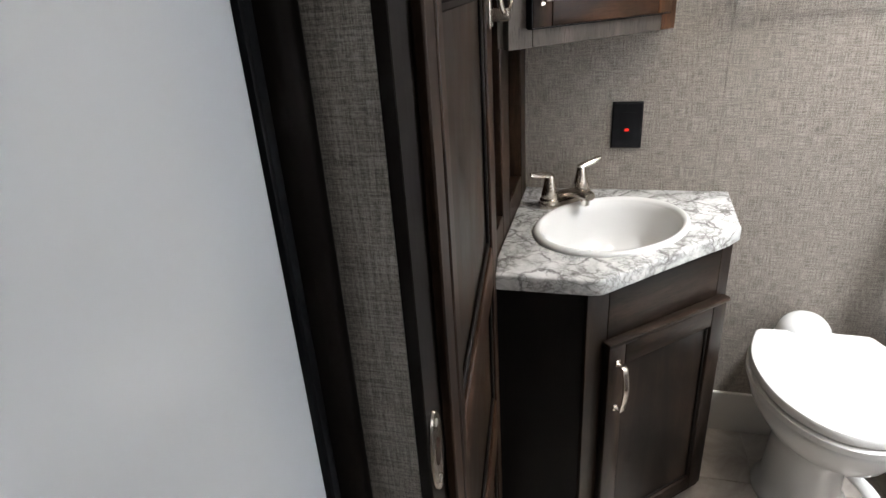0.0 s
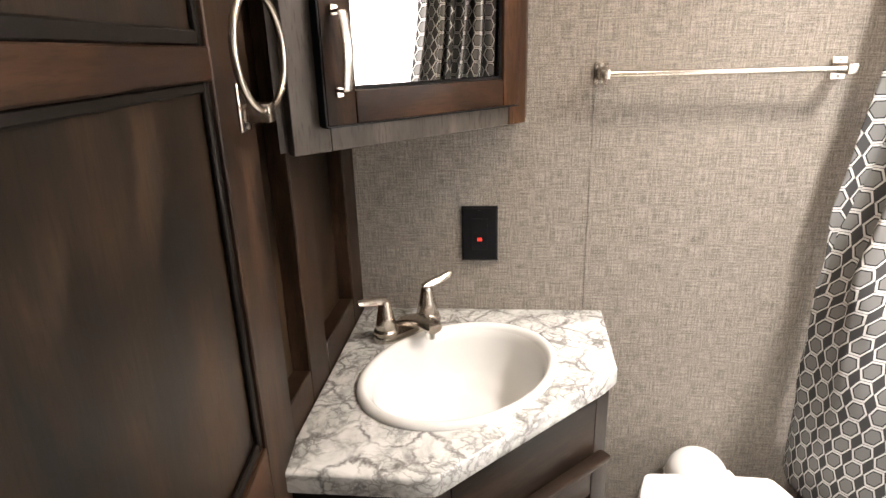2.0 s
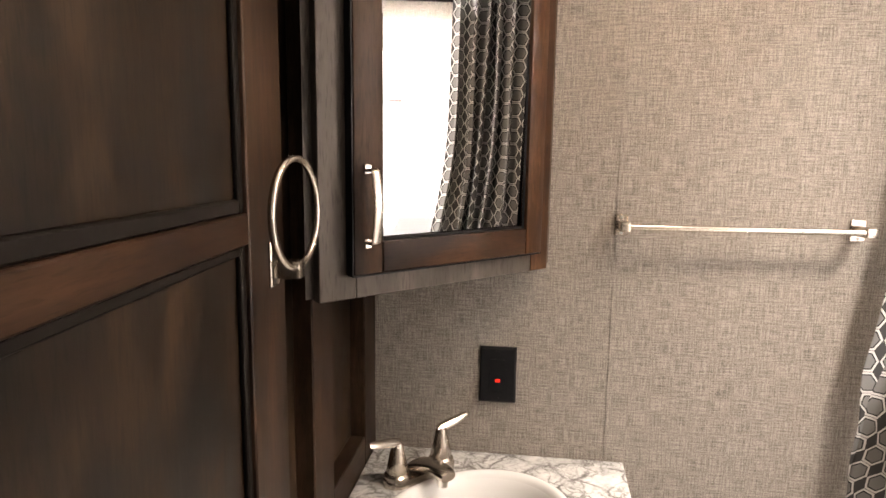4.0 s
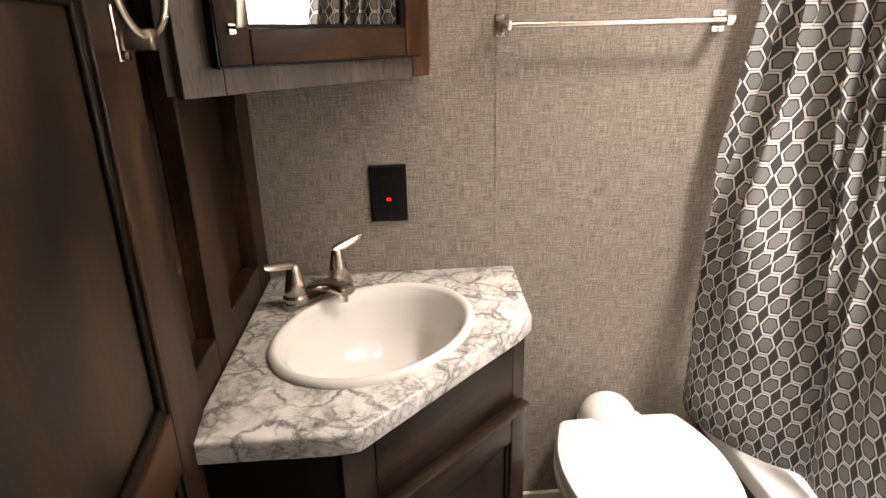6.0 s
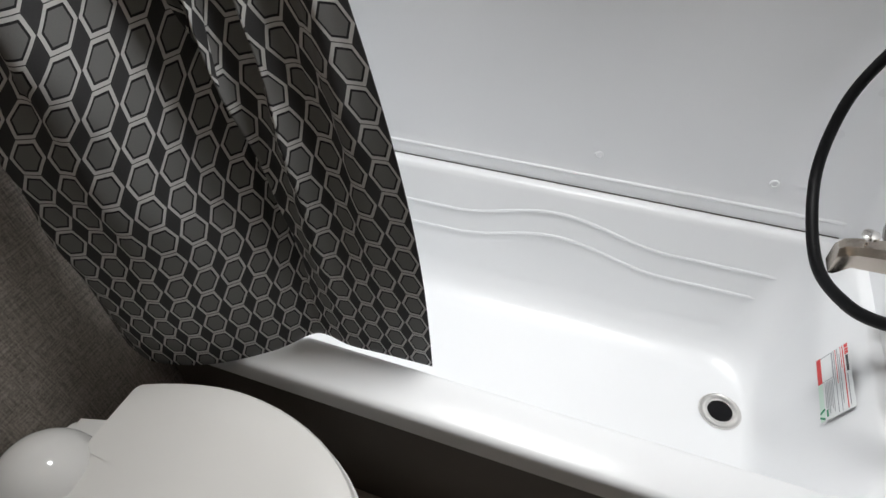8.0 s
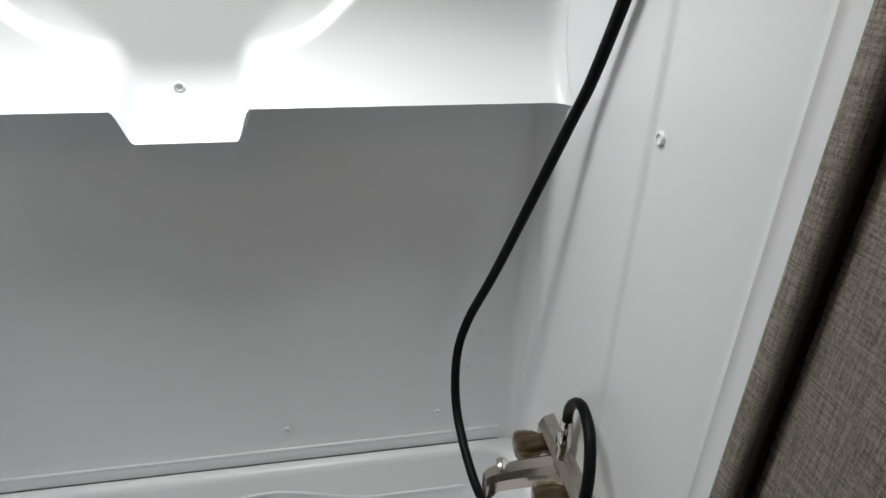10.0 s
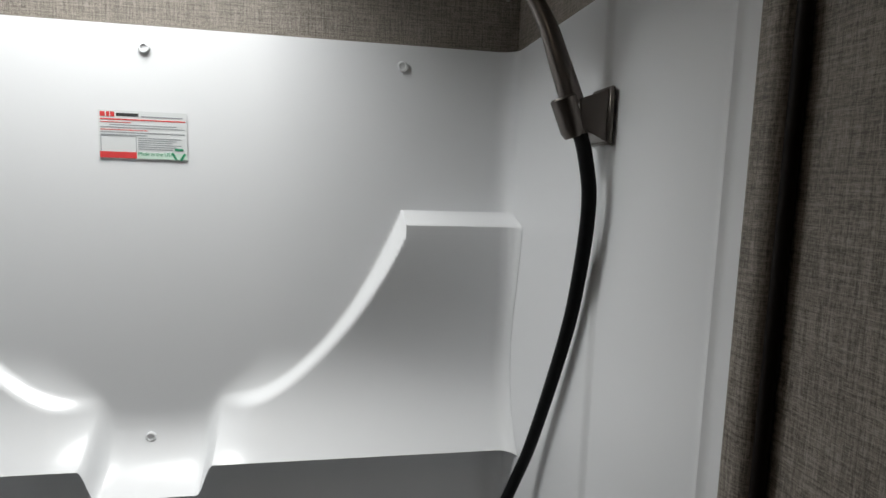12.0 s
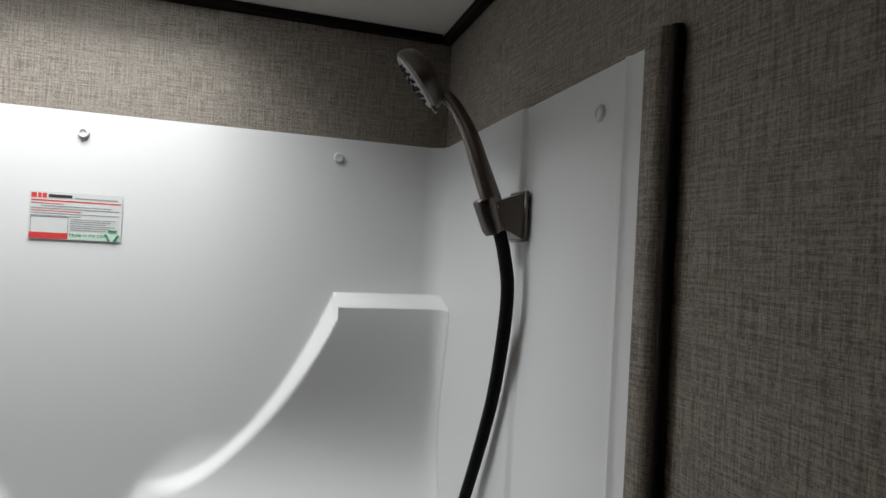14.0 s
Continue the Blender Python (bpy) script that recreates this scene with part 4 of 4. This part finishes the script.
hm = Matrix.Translation((0.036, 0.083, 0.153)) @ pose(0, 0, 0, -128, 0, -18)
head = part("spray_head", moved(lathe([(0.0005, -0.019), (0.024, -0.018), (0.033, -0.013), (0.038, -0.003), (0.038, 0.003), (0.035, 0.006)], 28), hm), SMOKED, sh)
part("spray_face", moved(lathe([(0.035, 0.0055), (0.033, 0.0075), (0.0005, 0.0082)], 28), hm), GREYPL, head, "light grey spray face")
for rr, cnt in ((0.008, 6), (0.016, 10), (0.024, 15)):
    for i in range(cnt):
        a = 2 * math.pi * i / cnt
        part("nozzle", moved(lathe([(0.0021, 0.007), (0.0019, 0.0100), (0.0009, 0.0104)], 8), hm @ pose(rr * math.cos(a), rr * math.sin(a), 0)), RUBBER, head)
part("spray_lever", moved(bbox(-0.006, 0.006, 0.028, 0.043, 0.003, 0.007, 0.0018, 2), hm), SMOKED, head)
part("swivel", moved(lathe([(0.0105, -0.012), (0.0125, -0.006), (0.0125, 0.010), (0.0110, 0.014)], 18), pose(0, -0.004, 0, -18, 0, 0)), CHROME, sh)
HOSE_PTS = [(1.192, 0.507, 1.545), (1.185, 0.500, 1.513), (1.183, 0.494, 1.466), (1.200, 0.492, 1.391), (1.231, 0.492, 1.307), (1.306, 0.497, 1.153), (1.340, 0.511, 1.069), (1.415, 0.568, 0.830), (1.450, 0.605, 0.705), (1.435, 0.625, 0.635), (1.385, 0.630, 0.557), (1.270, 0.620, 0.513), (1.179, 0.600, 0.532), (1.130, 0.570, 0.562), (1.102, 0.545, 0.605), (1.105, 0.525, 0.670), (1.145, 0.510, 0.722), (1.200, 0.500, 0.728), (1.240, 0.4965, 0.690), (1.245, 0.4955, 0.636)]
hose = thing("shower_hose", pose(1.192, 0.507, 1.545), "black rubber shower hose looping down to the faucet", "hose")
path = spline([Vector(p) - Vector(HOSE_PTS[0]) for p in HOSE_PTS], 9)
part("tube", tube(path, 0.0078, 12), RUBBER, hose)
part("end_nut", tube(path[:4], [0.0098, 0.0102, 0.0100, 0.0086], 14), SMOKED, hose, "dark metal end nut")
part("end_nut", tube(path[-5:], [0.0086, 0.0100, 0.0104, 0.0104, 0.0100], 14), CHROME, hose, "chrome end nut")

# ---- tub faucet ----
tf = thing("tub_faucet", pose(1.245, YF + 0.0105, 0.562), "brushed nickel tub faucet with smoked acrylic knobs", "faucet")
part("body", loft([[(-0.086, 0, -0.028), (0.086, 0, -0.028), (0.086, 0, 0.030), (-0.086, 0, 0.030)], [(-0.084, 0.020, -0.026), (0.084, 0.020, -0.026), (0.084, 0.020, 0.026), (-0.084, 0.020, 0.026)], [(-0.078, 0.030, -0.018), (0.078, 0.030, -0.018), (0.078, 0.030, 0.018), (-0.078, 0.030, 0.018)]]), NICKEL, tf, smooth=0)
spt = part("spout", loft([[(sx * w, y, zc + sz * h) for sx, sz in ((-1, -1), (1, -1), (1, 0.5), (0.5, 1), (-0.5, 1), (-1, 0.5))] for y, w, h, zc in ((0.028, 0.020, 0.017, 0.0), (0.07, 0.018, 0.015, 0.002), (0.118, 0.016, 0.014, -0.002), (0.132, 0.015, 0.020, -0.012), (0.137, 0.013, 0.018, -0.016))]), NICKEL, tf, smooth=30)
part("diverter_stem", moved(lathe([(0.003, 0), (0.003, 0.014)], 10), pose(0, 0.112, 0.010)), CHROME, spt)
part("diverter_knob", moved(lathe([(0.006, 0.012), (0.0095, 0.014), (0.0095, 0.018), (0.004, 0.021)], 18), pose(0, 0.112, 0.010)), CHROME, spt)


def knob_mesh():
    prof, n = [(0.0145, 0.0), (0.0165, 0.004), (0.0215, 0.012), (0.0235, 0.034), (0.0225, 0.041), (0.018, 0.045), (0.006, 0.046)], 40
    return loft([[(r * (1 + 0.05 * math.cos(10 * a)) * math.cos(a), r * (1 + 0.05 * math.cos(10 * a)) * math.sin(a), z) for a in [2 * math.pi * i / n for i in range(n)]] for r, z in prof])


for s in (-1, 1):
    k = part("knob", moved(knob_mesh(), pose(s * 0.052, 0.030, 0, -90, 0, 0)), AMBER, tf, "fluted smoked acrylic knob")
    part("knob_core", moved(lathe([(0.0085, 0.001), (0.0085, 0.030), (0.005, 0.034)], 14), pose(s * 0.052, 0.030, 0, -90, 0, 0)), SMOKED, k)
part("hose_outlet", moved(lathe([(0.010, 0.026), (0.010, 0.05), (0.0125, 0.052), (0.0125, 0.072), (0.010, 0.078)], 18), pose(0, 0.018, 0.0)), CHROME, tf)

# ---- shower curtain ----
def curtain_mesh():
    NU, NV = 300, 130
    ztop = 1.80
    # line of the hem on the rim: from the back wall round a tuck to the free corner
    HEM = spline([(0.912, 1.512, 0.386), (0.905, 1.462, 0.378), (0.930, 1.385, 0.374), (0.982, 1.310, 0.3735), (1.026, 1.272, 0.3735), (1.034, 1.248, 0.3735), (1.028, 1.205, 0.3735), (1.034, 1.150, 0.368), (1.046, 1.083, 0.353)], 12)
    bm = bmesh.new()
    uvl = bm.loops.layers.uv.new("UVMap")

    def along(u):
        f = u * (len(HEM) - 1)
        i = min(int(f), len(HEM) - 2)
        return HEM[i].lerp(HEM[i + 1], f - i)

    grid = []
    for j in range(NV + 1):
        v = j / NV
        row = []
        for i in range(NU + 1):
            u = i / NU
            h = along(u)
            z = ztop + (h.z - ztop) * v
            low = smooth01(0.30, 1.0, v)
            # hanging part: straight from the wall to the free edge, in folds that fan out downwards
            lx = 0.912 + 0.012 * smooth01(0.45, 0.9, z) + 0.035 * smooth01(0.88, 1.45, z) + 0.03 * smooth01(1.4, 1.8, z)
            up = min(z, 1.05) - 0.37 + 0.35 * (smooth01(1.05, 1.45, z) * 0.25)
            rx, ry = 1.041 + 0.105 * up, 1.088 + 0.225 * up
            sx = smooth01(-0.15, 0.70, u)
            gather = smooth01(1.0, 0.80, u)
            x = lx + (rx - lx) * sx
            y = 1.507 + (ry - 1.507) * (0.88 * u + 0.12 * u * u)
            ph = 2 * math.pi * (u * 6.3 + 0.22 * math.sin(u * 9.0 + 1.0)) + 0.5 * math.sin(v * 2.6 + u * 4)
            amp = 0.027 * gather + 0.006
            x += amp * math.sin(ph) + (0.005 * math.sin(2.1 * ph + 4.0 * v) + 0.003 * math.sin(3.7 * ph - 7.0 * v)) * gather
            y += 0.016 * math.cos(ph) * gather + 0.004 * math.sin(v * 9 + u * 13) * gather
            # towards the hem the folds run out into the billow over the rim
            k = low ** 1.25
            crumple = 4.0 * k * (1 - k) * gather
            x, y = x + (h.x - x) * k, y + (h.y - y) * k
            x += crumple * (0.0045 * math.sin(31 * u + 17 * v) + 0.003 * math.sin(53 * v - 23 * u) - 0.038 * math.exp(-((u - 0.20) / 0.13) ** 2) + 0.046 * math.exp(-((u - 0.56 + 0.30 * (1 - k)) / 0.07) ** 2) - 0.022 * math.exp(-((u - 0.70 + 0.15 * (1 - k)) / 0.07) ** 2))
            row.append([bm.verts.new((x, min(y, 1.518), z)), 0.0, v * (ztop - 0.37)])
        grid.append(row)
    # the print follows the cloth's own length from the free edge
    for row in grid:
        run = 0.0
        for a, b in zip(row[::-1], row[-2::-1]):
            run += (b[0].co.xy - a[0].co.xy).length
            b[1] = -run
    ease = [(-grid[NV // 2][0][1] / -row[0][1]) ** 0.6 for row in grid]
    for row, e in zip(grid, ease):
        for k in row:
            k[1] *= e
    for a, b in zip(grid, grid[1:]):
        for i in range(NU):
            q = (a[i], a[i + 1], b[i + 1], b[i])
            f = bm.faces.new([k[0] for k in q])
            for lp, k in zip(f.loops, q):
                lp[uvl].uv = (k[1], k[2])
    return bm


cur = thing("shower_curtain", pose(0, 0, 0), "grey and white hexagon-print shower curtain gathered open", "curtain")
cl = part("cloth", curtain_mesh(), CLOTH, cur, smooth=80)
sol = cl.modifiers.new("thickness", "SOLIDIFY")
sol.thickness = 0.0012
rod = thing("curtain_rod", pose(1.13, 0, 1.83), "slim white curtain track under the ceiling", "curtain rod")
part("rail", tube([(0, YF, 0.0), (0, YB, 0.0)], 0.009, 14), SURROUND, rod)
for y in (YF + 0.002, YB - 0.012):
    part("flange", moved(lathe([(0.02, 0), (0.02, 0.006), (0.013, 0.010)], 20), pose(0, y, 0, -90, 0, 0)), SURROUND, rod)

# ---- floor tiles ----
def tile_floor():
    s, gap = 0.305, 0.003
    me = None
    for i in range(-1, 6):
        for j in range(-5, 6):
            x0, y0 = i * s + 0.02, j * s + 0.10
            x1, y1 = min(x0 + s - gap, 0.955), min(y0 + s - gap, YB - 0.001)
            x0, y0 = max(x0, -0.05), max(y0, -1.49)
            if x1 - x0 < 0.01 or y1 - y0 < 0.01:
                continue
            full = abs(x1 - x0 - (s - gap)) < 1e-6 and abs(y1 - y0 - (s - gap)) < 1e-6
            if full and me:
                ob = new("tile", me)
            else:
                ob = new("tile", mesh_of("tile", bbox(0, x1 - x0, 0, y1 - y0, -0.0028, 0, 0.0008), FLOORM, 0))
                if full:
                    me = ob.data
            ob.location = (x0, y0, 0)
            ob.parent = floor


tile_floor()
